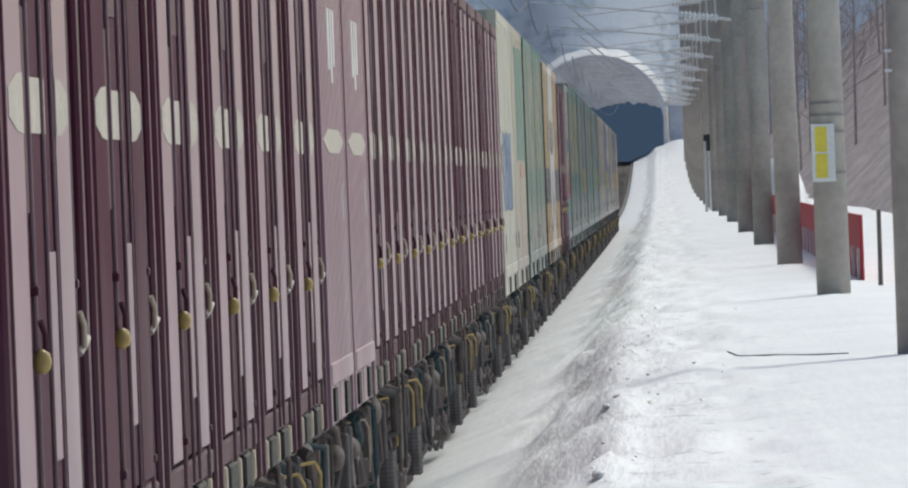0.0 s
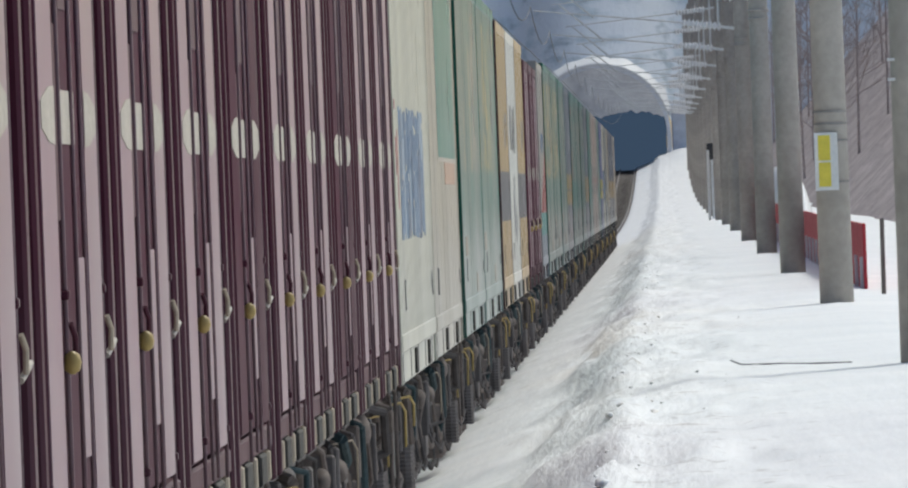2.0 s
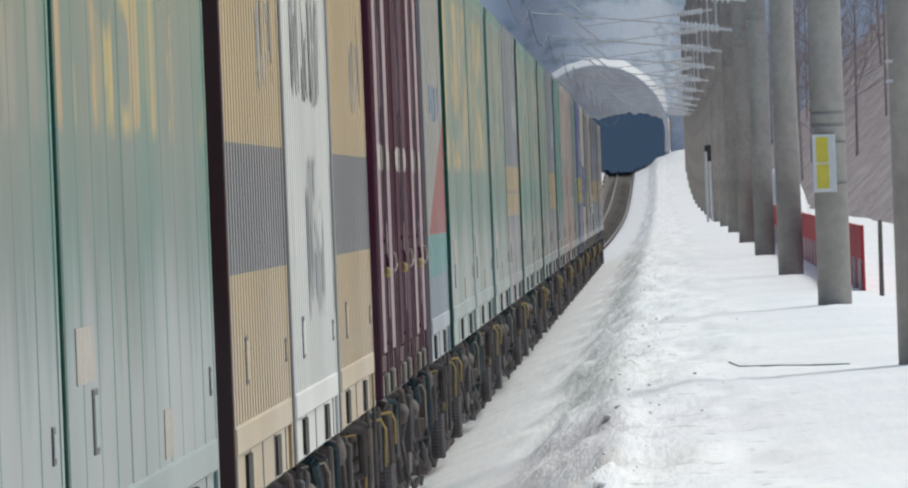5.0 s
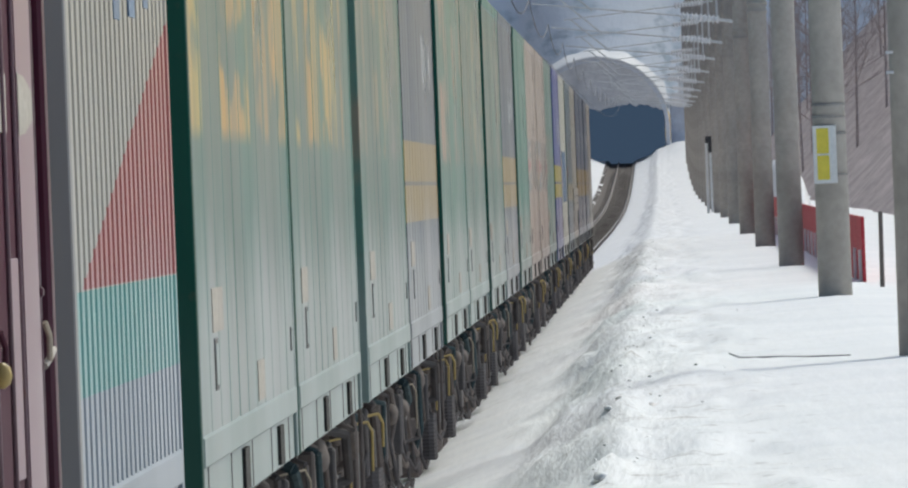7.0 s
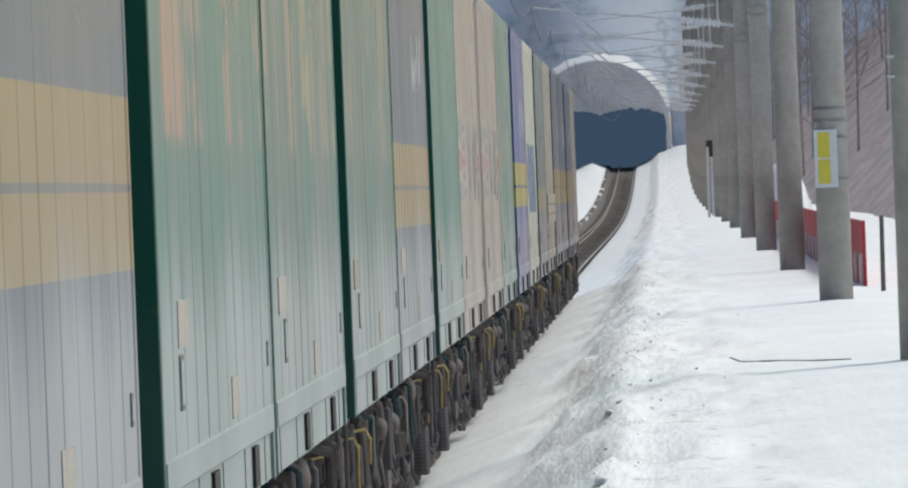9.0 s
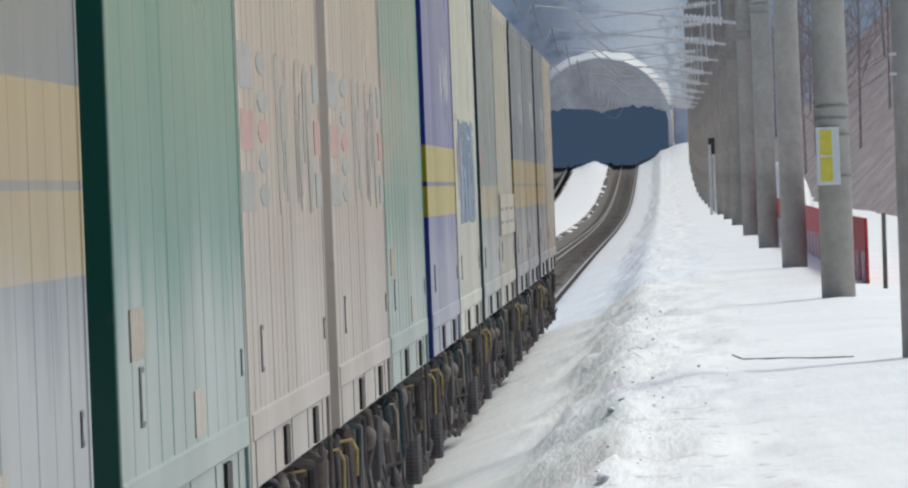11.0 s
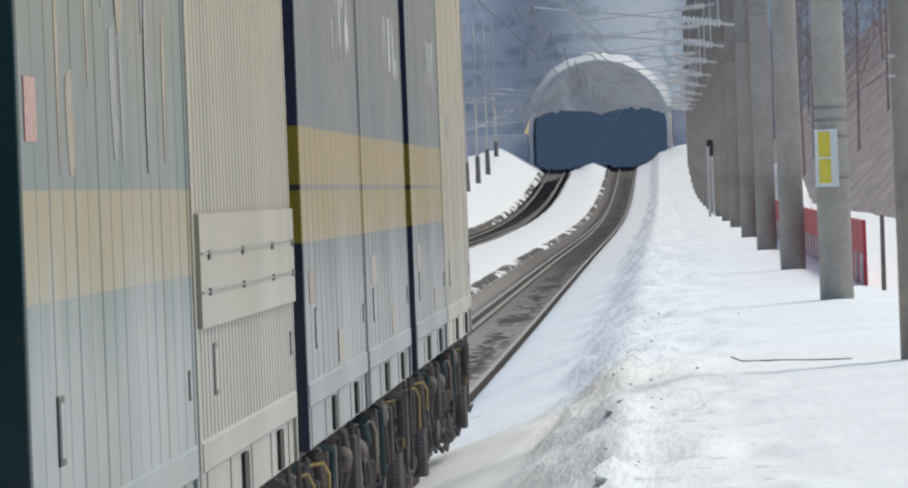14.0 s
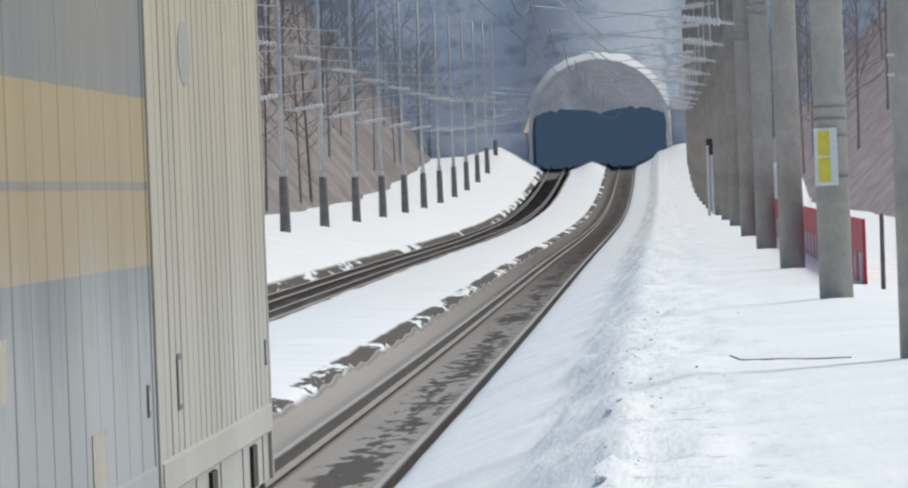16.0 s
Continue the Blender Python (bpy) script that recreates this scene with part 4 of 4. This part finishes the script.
        bars(c, "lettering", M["greypaint"], [(4.2, 0.12, 0.47, 0.52), (4.2, 0.12, 0.54, 0.60), (3.9, 0.1, 0.5, 0.58)], "small grey lettering")
    return c


def maroon_box(label="maroon container with locking bars and a white stripe", face=None):
    L, H = L12, 2.62
    c = thing("freight_container", label, "container", group="containers on the train")
    part("body", boxes((-HALF + 0.06, HALF - 0.085, -L / 2 + 0.02, L / 2 - 0.02, 0.12, H - 0.02), bevel=0.008), MAROON, c)
    for sx in (-1, 1):
        for sy in (-1, 1):
            x, y = sx * (HALF - 0.075), sy * (L / 2 - 0.07)
            part("corner_post", boxes((x - 0.06, x + 0.06, y - 0.07, y + 0.07, 0.0, H), bevel=0.012), MAROON, c)
        x = sx * (HALF - 0.06)
        part("top_rail", boxes((x - 0.05, x + 0.05, -L / 2 + 0.145, L / 2 - 0.145, H - 0.10, H), bevel=0.01), MAROON, c)
        part("bottom_rail", boxes((x - 0.05, x + 0.035, -L / 2 + 0.145, L / 2 - 0.145, 0.13, 0.22), bevel=0.01), MAROON, c)
        for y in (-1.58, -1.08, -0.25, 0.22, 1.12, 1.60):
            part("foot", boxes((x - 0.05, x + 0.03, y - 0.07, y + 0.07, 0.0, 0.125), bevel=0.01), M["pocket"], c, "dusty beige foot")
    for y in (-0.72, 0.72):
        part("fork_pocket", boxes((HALF - 0.09, HALF - 0.02, y - 0.28, y + 0.28, 0.004, 0.126), bevel=0.01), M["hollow"], c, "dark block for the shade in a fork pocket")
    # two door leaves, flat faces paled for their sheen, on either side of a recess with the locking gear
    for y0, y1, d in ((-1.74, -1.06, 0.0), (0.42, 1.08, 0.004)):
        leaf = part("door_leaf", boxes((HALF - 0.088, HALF - 0.009 - d, y0, y1, 0.24, H - 0.12), bevel=0.008), MAROON, c)
        # thin skin carries the painted sheen; the leaf's other sides stay dark
        part("leaf_face", boxes((HALF - 0.0088 - d, HALF - 0.006 - d, y0 + 0.01, y1 - 0.01, 0.25, H - 0.13)), face or MAROON_PALE, leaf, "flat outer face with a painted pale sheen" if face is None else "")
        # the stripe runs to a blunt point at the container's ends
        a, b = (y0 + 0.06, y1 - 0.02) if y0 < 0 else (y1 - 0.06, y0 + 0.02)
        q = 1 if y0 < 0 else -1
        out = [(a, 1.285), (a + q * 0.34, 1.25), (b, 1.245), (b, 1.395), (a + q * 0.34, 1.39), (a, 1.355)]
        bm = bmesh.new()
        x = HALF - 0.0055 - d
        top = [bm.verts.new((x + 0.002, y, z)) for y, z in out]
        low = [bm.verts.new((x, y, z)) for y, z in out]
        bm.faces.new(top if q > 0 else top[::-1])
        for i in range(6):
            bm.faces.new((top[i], low[i], low[(i + 1) % 6], top[(i + 1) % 6]))
        part("white_stripe", bm, M["offwhite"], leaf, "white painted stripe")
        rod_y = y1 + (0.30 if y0 < 0 else 0.06)
        rx = HALF - 0.012 if y0 < 0 else HALF - 0.016
        bm = bmesh.new()
        tube(bm, (rx, rod_y, 0.13), (rx, rod_y, H - 0.03), 0.007, seg=8)
        part("locking_bar", bm, ROD, leaf, "upright locking bar", smooth=True)
        for z in (0.30, 0.86, 2.35):
            part("bar_bracket", boxes((rx - 0.016, rx + 0.0125, rod_y - 0.03, rod_y + 0.03, z - 0.013, z + 0.013), bevel=0.005), MAROON, leaf)
        bm = bmesh.new()
        bent(bm, [(rx + 0.012, rod_y, 0.785), (rx + 0.022, rod_y + 0.02, 0.75), (rx + 0.020, rod_y + 0.03, 0.69)], 0.008, 8)
        part("handle", bm, M["pocket"] if y0 > 0 else MAROON, leaf, "lever handle")
        if y0 < 0:
            part("seal", lathe(bmesh.new(), rx + 0.012, rod_y, [(0.655, 0.006), (0.665, 0.020), (0.685, 0.025), (0.705, 0.020), (0.715, 0.006)], 10), M["yellow"], leaf, "yellow lock housing", smooth=True)
        else:
            bm = bmesh.new()
            bent(bm, [(rx + 0.008, rod_y, 0.675), (rx + 0.02, rod_y + 0.08, 0.70), (rx + 0.024, rod_y + 0.14, 0.715)], 0.009, 8)
            part("seal", bm, M["offwhite"], leaf, "pale wire seal")
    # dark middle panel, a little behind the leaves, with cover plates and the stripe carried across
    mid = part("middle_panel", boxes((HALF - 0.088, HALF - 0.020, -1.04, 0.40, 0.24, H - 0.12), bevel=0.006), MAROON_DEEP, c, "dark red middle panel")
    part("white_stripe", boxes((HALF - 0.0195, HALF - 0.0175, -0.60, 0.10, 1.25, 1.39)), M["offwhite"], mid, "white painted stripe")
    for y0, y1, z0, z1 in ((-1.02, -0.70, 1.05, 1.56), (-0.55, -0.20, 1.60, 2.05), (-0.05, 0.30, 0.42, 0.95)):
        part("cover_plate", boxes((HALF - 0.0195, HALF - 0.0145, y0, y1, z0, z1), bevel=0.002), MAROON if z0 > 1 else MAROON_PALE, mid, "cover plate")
    for y in (-0.10, 0.33):
        bm = bmesh.new()
        tube(bm, (HALF - 0.014, y, 0.15), (HALF - 0.014, y, H - 0.05), 0.006, seg=8)
        part("locking_bar", bm, ROD, mid, "upright locking bar", smooth=True)
    for z in (0.35, 1.0, 2.3):
        part("door_hinge", boxes((HALF - 0.086, HALF - 0.066, 1.32, 1.44, z - 0.05, z + 0.05), bevel=0.01), MAROON, c)
    return c


def maroon_plain():
    c = container(L12, 2.62, MAROON_PALE, "maroon corrugated container with a painted pale sheen and a white lozenge", pitch=0.20, depth=0.012, slots=False)
    blob(c, "lozenge", M["offwhite"], 0, 1.32, 1.6, 0.065, "white painted lozenge", 6)
    bars(c, "lettering", M["whitepaint"], [(-0.3, 0.2, 1.66, 1.95), (0.1, 0.2, 1.6, 1.95), (0.5, 0.2, 1.68, 1.95), (1.1, 0.05, 0.95, 1.12)], "white lettering")
    return c


# the last wagons first
place(band_box(1), 0, 0.0, L31)
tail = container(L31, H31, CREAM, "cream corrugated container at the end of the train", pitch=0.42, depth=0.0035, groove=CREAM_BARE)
blob(tail, "emblem", M["greypaint"], -2.0, 1.56, 0.45, 0.11, "grey painted emblem", 14)
place(tail, 0, 9.58, L31)
place(band_box(2), 1, 0.0, L31)
place(band_box(3), 1, 9.58, L31)
teal = container(L31, H31, TEAL, "teal-grey container with a tan lower band", end_paint=TEAL_END, pitch=0.6, depth=0.002, flat=0.8, groove=TEAL_BARE)
strokes(teal, ("coral_faded", "greypaint"), random.Random(31), 3, -3.4, 3.6, 1.14, 1.9, "faint tan lettering", 0.2)
bars(teal, "notice", M["pinkpaint"], [(-4.15, 0.5, 1.24, 1.40)], "pale red notice square", HALF - 0.0135)
place(teal, 2, 0.0, L31)
cream = container(L31, H31, CREAM, "cream finely ribbed container with a plain waist panel", pitch=0.30, depth=0.013)
part("waist_panel", boxes((HALF - 0.012, HALF + 0.006, -4.55, 4.55, 0.66, 1.04)), CREAM, cream, "smooth cream panel")
for y in (-3.9, -0.95, 2.05, 4.3):
    bars(cream, "hinge", M["black"], [(y, 0.16, 0.765, 0.79), (y, 0.16, 0.885, 0.915)], "small dark hinge", HALF + 0.007)
bars(cream, "panel_line", M["greypaint"], [(0, 9.0, 0.775, 0.783), (0, 9.0, 0.903, 0.911)], "dark joint line", HALF + 0.0065)
place(cream, 2, 9.58, L31)
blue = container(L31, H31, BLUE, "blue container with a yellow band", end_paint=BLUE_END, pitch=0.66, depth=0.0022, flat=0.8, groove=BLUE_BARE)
strokes(blue, ("whitepaint",), random.Random(8), 3, 0.5, 3.6, 1.68, 2.1, "small white lettering", 0.16)
part("red_base", boxes((-1.1, 1.1, -L31 / 2 - 0.012, -L31 / 2 - 0.002, 0.02, 0.4)), M["red"], blue, "red foot of the end wall")
place(blue, 3, 0.0, L31)
place(graffiti_box("white ribbed container with a faded blue panel", -2.7, True, TEAL_END), 3, 9.58, L31)


def check_box(label, green_half):
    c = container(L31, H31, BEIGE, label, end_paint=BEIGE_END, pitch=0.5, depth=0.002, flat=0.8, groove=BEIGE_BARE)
    for z0, z1, mt in ((1.49, 1.66, "greypaint"), (1.26, 1.41, "redpaint"), (1.03, 1.18, "greypaint")):
        bars(c, "square", M[mt], [(-4.0, 1.25, z0, z1), (4.2, 0.75, z0, z1)], "faded painted square")
    for z, mt in ((1.60, "greypaint"), (1.455, "greypaint"), (1.335, "redpaint"), (1.22, "greypaint"), (1.09, "greypaint")):
        blob(c, "dot", M[mt], -2.35, z, 0.5, 0.045, "faded painted dot", 14)
    strokes(c, ("washed_grey",), random.Random(5), 4, -1.6, 3.5, 1.0, 1.66, "faded grey lettering", 0.4)
    return c


place(check_box("pinkish beige container with faded red and grey squares", False), 4, 0.0, L31)
pg = container(L31, H31, PALEGREEN, "pale green dusty container with a painted reflection below and faint red marks", pitch=0.74, depth=0.0022, flat=0.8, groove=GREEN_BARE)
stickers(pg, random.Random(4))
place(pg, 4, 9.58, L31)
place(green_box(21), 5, 0.0, L31)
place(check_box("pinkish beige container with faded red and grey squares", False), 5, 9.58, L31)
place(green_box(22, "faded"), 6, 0.0, L31)
place(band_box(4), 6, 9.58, L31)
place(green_box(23, "coral"), 7, 0.0, L31)
place(green_box(24, "faded"), 7, 9.58, L31)
place(green_box(25, "faded", PALEGREEN), 8, 0.0, L31)
place(band_box(5), 8, 9.58, L31)
place(green_box(26, "orange"), 9, 0.0, L31)
place(green_box(27, "orange"), 9, 9.58, L31)

# mixed wagons
maroon0 = maroon_box()
maroon1 = maroon_box("dark maroon container with locking bars and a white stripe", MAROON_DEEP)
used = {0: [], 1: []}


def maroon(i, k):
    off = k * 4.04 + 0.33
    dark = int((i * 5 + k) % 7 == 2)
    first = (maroon0, maroon1)[dark]
    c = copy_thing(first, pose(0, 0, 0)) if used[dark] else first
    used[dark].append(1)
    place(c, i, off, L12)


for k in range(3):
    maroon(10, k)
tri = container(L20, 2.75, TRI, "white ribbed container with a red wedge and teal foot", end_paint=GREY_END, pitch=0.27, depth=0.03, slots=False)
bars(tri, "lettering", M["bluepaint"], [(-0.9, 0.3, 1.66, 1.85), (-0.2, 0.35, 1.6, 1.85), (0.7, 0.35, 1.62, 1.85), (1.6, 0.3, 1.66, 1.85)], "blue lettering")
place(tri, 10, 12.95, L20)
for k, (paint, lab) in enumerate(((TANBAND, "tan ribbed container with a broad grey band"), (WHITE_MARKED, "white ribbed container with faded grey lettering"), (TANBAND, "tan ribbed container with a broad grey band"))):
    c = container(L20, 2.75, paint, lab, end_paint=BROWN_END if k == 0 else GREY_END, pitch=0.27, depth=0.03, slots=True)
    if k == 1:
        strokes(c, ("darkgrey", "greypaint"), random.Random(13), 8, -2.0, 1.8, 1.5, 2.0, "faded grey lettering", 0.4)
    else:
        strokes(c, ("greypaint",), random.Random(14), 3, 0.4, 2.2, 1.5, 1.9, "small grey lettering")
    place(c, 11, k * 6.4, L20)
place(green_box(28, "faded"), 12, 0.0, L31)
place(green_box(29, "orange"), 12, 9.58, L31)
place(graffiti_box("off-white ribbed container with a faded blue panel", -3.4, True, WHITE), 13, 0.0, L31)
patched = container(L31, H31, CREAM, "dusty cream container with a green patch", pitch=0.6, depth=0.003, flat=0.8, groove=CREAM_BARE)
bars(patched, "patch_border", M["offwhite"], [(0.9, 6.3, 1.33, 2.6)], "pale border of the panel", HALF - 0.0145)
bars(patched, "green_patch", GREEN, [(0.9, 5.9, 1.36, 2.6)], "green painted panel", HALF - 0.0125)
bars(patched, "tan_patch", M["coral"], [(1.9, 3.6, 1.17, 1.325)], "faded tan panel", HALF - 0.0135)
place(patched, 13, 9.58, L31)
for i in (14, 15, 16, 17):
    for k in range(5):
        if i == 16 and k in (1, 2):
            place(maroon_plain(), i, k * 4.04 + 0.45, L12)
        else:
            maroon(i, k)


# ------------------------------------------------------------------ beside the line
def build_plate():
    s = thing("pole_sign", "yellow and white plate strapped to a concrete pole", "sign", pose(POLE_X - 0.06, 118.4 - 0.19, 0))
    z = at_ground(POLE_X, 118.4)
    part("plate", boxes((-0.125, 0.125, -0.012, 0.0, z + 1.20, z + 1.82), bevel=0.003), M["white"], s, "white backing plate")
    part("yellow_field", boxes((-0.085, 0.045, -0.016, -0.0125, z + 1.24, z + 1.50), (-0.085, 0.045, -0.016, -0.0125, z + 1.52, z + 1.79)), M["plate"], s, "yellow field")
    for dz in (1.28, 1.72, 1.9, 2.03):
        bm = bmesh.new()
        tube(bm, (0.06, 0.19, z + dz), (0.06, 0.19, z + dz + 0.025), 0.186, seg=20)
        part("strap", bm, M["footing"], s)


build_plate()


def pole_tags():
    for z in (2.83, 2.97):
        ob = finish("pole_tag", boxes((-0.03, 0.03, -0.012, 0.0, -0.011, 0.011), bevel=0.003), M["white"])
        ob.matrix_basis = pose(1.63, 78 - 0.085, z + 0.02)
        tagged(ob, "small white tag on a concrete pole", "tag")


pole_tags()


def red_fence():
    """A low red board fence that runs along behind the poles."""
    f = thing("red_fence", "low red board fence with pale posts in snow", "fence", pose(2.38, 133, 0))
    panel = post = None
    for i in range(27):
        y = i * 4.0
        z = at_ground(2.38, 133 + y + 2) - 0.03
        if panel is None:
            panel = part("panel", boxes((-0.02, 0.02, 0.03, 3.97, 0.0, 0.82), bevel=0.006), M["red"], f)
            post = part("post", boxes((-0.062, -0.022, -0.05, 0.05, -0.3, 0.42), bevel=0.006), M["white"], f, "pale post")
        else:
            repeat(panel, [(0, y, z)])
            repeat(post, [(0, y, z)])
    z = at_ground(2.38, 135) - 0.03
    panel.matrix_basis = pose(0, 0, z)
    post.matrix_basis = pose(0, 0.3, z)


red_fence()


def snow_heap(x, y, rx, ry, h, label):
    bm = bmesh.new()
    bmesh.ops.create_icosphere(bm, subdivisions=4, radius=1.0)
    for v in bm.verts:
        n = 1 + 0.07 * noise.noise(v.co * 1.7 + Vector((x, y, 0)))
        v.co = Vector((v.co.x * rx * n, v.co.y * ry * n, v.co.z * h * n))
    ob = finish("snow_bank", bm, M["snow"], smooth=True)
    ob.matrix_basis = pose(x, y, at_ground(x, y))
    tagged(ob, label, "snow bank")


snow_heap(3.0, 285, 0.5, 48, 1.6, "long white bank of cleared snow behind a red fence")

def stake(x, y, h, r, mat, label):
    bm = bmesh.new()
    z = at_ground(x, y)
    tube(bm, (0, 0, -0.3), (0.01, 0, h), r, r * 0.9, seg=10)
    ob = finish("marker_stake", bm, mat)
    ob.matrix_basis = pose(x, y, z)
    return tagged(ob, label, "stake")


stake(2.47, 127, 0.87, 0.028, M["iron_brown"], "dark wooden stake in the snow")
stake(1.44, 361, 2.3, 0.05, M["white"], "white marker post beside the poles")


def relay_box():
    z = at_ground(1.6, 372) + 2.0
    b = thing("relay_box", "dark equipment box on a thin post", "equipment box", pose(1.62, 372, 0))
    part("post", boxes((-0.04, 0.04, -0.04, 0.04, z - 2.4, z), bevel=0.01), M["steel"], b)
    part("housing", boxes((-0.16, 0.16, -0.15, 0.15, z, z + 0.55), bevel=0.03), M["black"], b)


relay_box()


def buried_cable():
    bm = bmesh.new()
    pts = [(0.45, 83.5), (0.52, 82.0), (0.62, 81.2), (0.8, 80.8), (1.0, 80.2), (1.3, 79.8)]
    bent(bm, [(x, y, at_ground(x, y) + relief(x, y) + 0.002) for x, y in pts], 0.0065)
    tagged(finish("cable", bm, M["black"]), "thin dark cable lying on the snow", "cable")


buried_cable()


def snow_clods():
    """Lumps thrown up along the crest of the ploughed bank, some of them grey with grit."""
    rnd = random.Random(77)
    src = bmesh.new()
    bmesh.ops.create_icosphere(src, subdivisions=1, radius=1.0)
    ball, tris = [v.co.copy() for v in src.verts], [tuple(v.index for v in f.verts) for f in src.faces]
    src.free()
    verts, faces = [], []
    for i in range(240):
        y = 44 + 200 * rnd.random() ** 1.5
        x = rnd.gauss(-0.24, 0.13)
        if i % 8 == 0:
            x = rnd.uniform(-0.1, 0.8)
        r = rnd.choice((0.006, 0.009, 0.013, 0.02)) * rnd.uniform(0.7, 1.4) * (0.6 if x > 0.45 else 1.0)
        z = rise_soft(y) + cross(x) + relief(x, y)
        base, off = len(verts), Vector((i * 1.7, i * 0.3, 0))
        for p in ball:
            k = 1 + 0.5 * noise.noise(p * 1.3 + off)
            verts.append((x + p.x * r * k * 1.3, y + p.y * r * k * 18.0, z - r * 0.45 + p.z * r * k * 0.75))
        faces += [tuple(base + q for q in f) for f in tris]
    me = bpy.data.meshes.new("snow_clods")
    me.from_pydata(verts, [], faces)
    k = Nodes("gritty_snow", 0.85)
    pick = k.t.nodes.new("ShaderNodeNewGeometry").outputs["Random Per Island"]
    k.colour(k.mix(k.ramp(pick, 0.6, 1.0), (0.86, 0.87, 0.88), (0.72, 0.70, 0.68)))
    me.materials.append(k.m)
    for p in me.polygons:
        p.use_smooth = True
    tagged(new("snow_clods", me), "scattered grey and white lumps of ploughed snow", "snow", kind="stuff")


snow_clods()


# ------------------------------------------------------------------ bare trees
def bare_tree(seed, h, mat, label):
    rnd = random.Random(seed)
    t = thing("bare_tree", label, "tree", group="leafless trees on the slopes")
    trunk, crown = bmesh.new(), bmesh.new()
    top = Vector((rnd.uniform(-0.4, 0.4), rnd.uniform(-0.4, 0.4), h))
    tube(trunk, (0, 0, -0.8), top * 0.55, 0.008 * h, 0.005 * h, seg=7)
    tube(trunk, top * 0.55, top, 0.005 * h, 0.003, seg=6)
    part("trunk", trunk, mat, t)

    def grow(a, d, length, rad, depth):
        b = a + d * length
        tube(crown, a, b, rad, rad * 0.5, seg=4, cap=False)
        if depth:
            for _ in range(4):
                f = rnd.uniform(0.35, 1.0)
                nd = (d + Vector((rnd.uniform(-0.7, 0.7), rnd.uniform(-0.7, 0.7), rnd.uniform(0.0, 0.6)))).normalized()
                grow(a + d * length * f, nd, length * rnd.uniform(0.4, 0.65), rad * 0.5, depth - 1)
    for i in range(16):
        f = rnd.uniform(0.25, 0.97)
        a = rnd.uniform(0, 2 * math.pi)
        d = Vector((math.cos(a), math.sin(a), rnd.uniform(0.5, 1.3))).normalized()
        grow(top * f, d, h * (1.05 - f) * rnd.uniform(0.35, 0.55), 0.0026 * h, 2)
    part("crown", crown, mat, t)
    return t


def plant(trees, n, seed, x_of, y0, y1):
    rnd = random.Random(seed)
    for i in range(n):
        y = y0 + (y1 - y0) * (i + rnd.random()) / n
        x, z = x_of(rnd, y)
        m = pose(x, y, z, 0, 0, rnd.uniform(0, 360))
        if i < len(trees):
            trees[i].matrix_basis = m
        else:
            copy_thing(trees[i % len(trees)], m)


def west(rnd, y):
    x = -17.5 - 22 * rnd.random() ** 1.3
    return x, rise_soft(y) + 0.7 + (-17 - x) * 1.3


def east(rnd, y):
    x = 7.5 + 14 * rnd.random() ** 1.4
    return x, rise_soft(y) + 0.3 + (x - 6.8) * 1.0


plant([bare_tree(1, 9, M["bark"], "leafless grey-brown tree on a slope"), bare_tree(2, 11, M["bark"], "tall leafless grey-brown tree on a slope"),
       bare_tree(3, 8, M["bark"], "leafless brushy tree on a slope")], 90, 5, west, 260, 640)
plant([bare_tree(6, 10, M["bark_far"], "haze-tinted leafless tree near the tunnel"), bare_tree(7, 8, M["bark_far"], "haze-tinted leafless tree near the tunnel")], 50, 7, west, 640, 860)
plant([bare_tree(4, 9, M["bark_red"], "leafless russet tree on a slope"), bare_tree(5, 10, M["bark_red"], "tall leafless russet tree on a slope")], 26, 6, east, 500, 860)


def motions():
    times = (0, 4, 8, 12, 16)
    for ob, y, x, z in MOVERS:
        walk(ob, [(t, pose(x, y - SPEED * t, z)) for t in times])


motions()
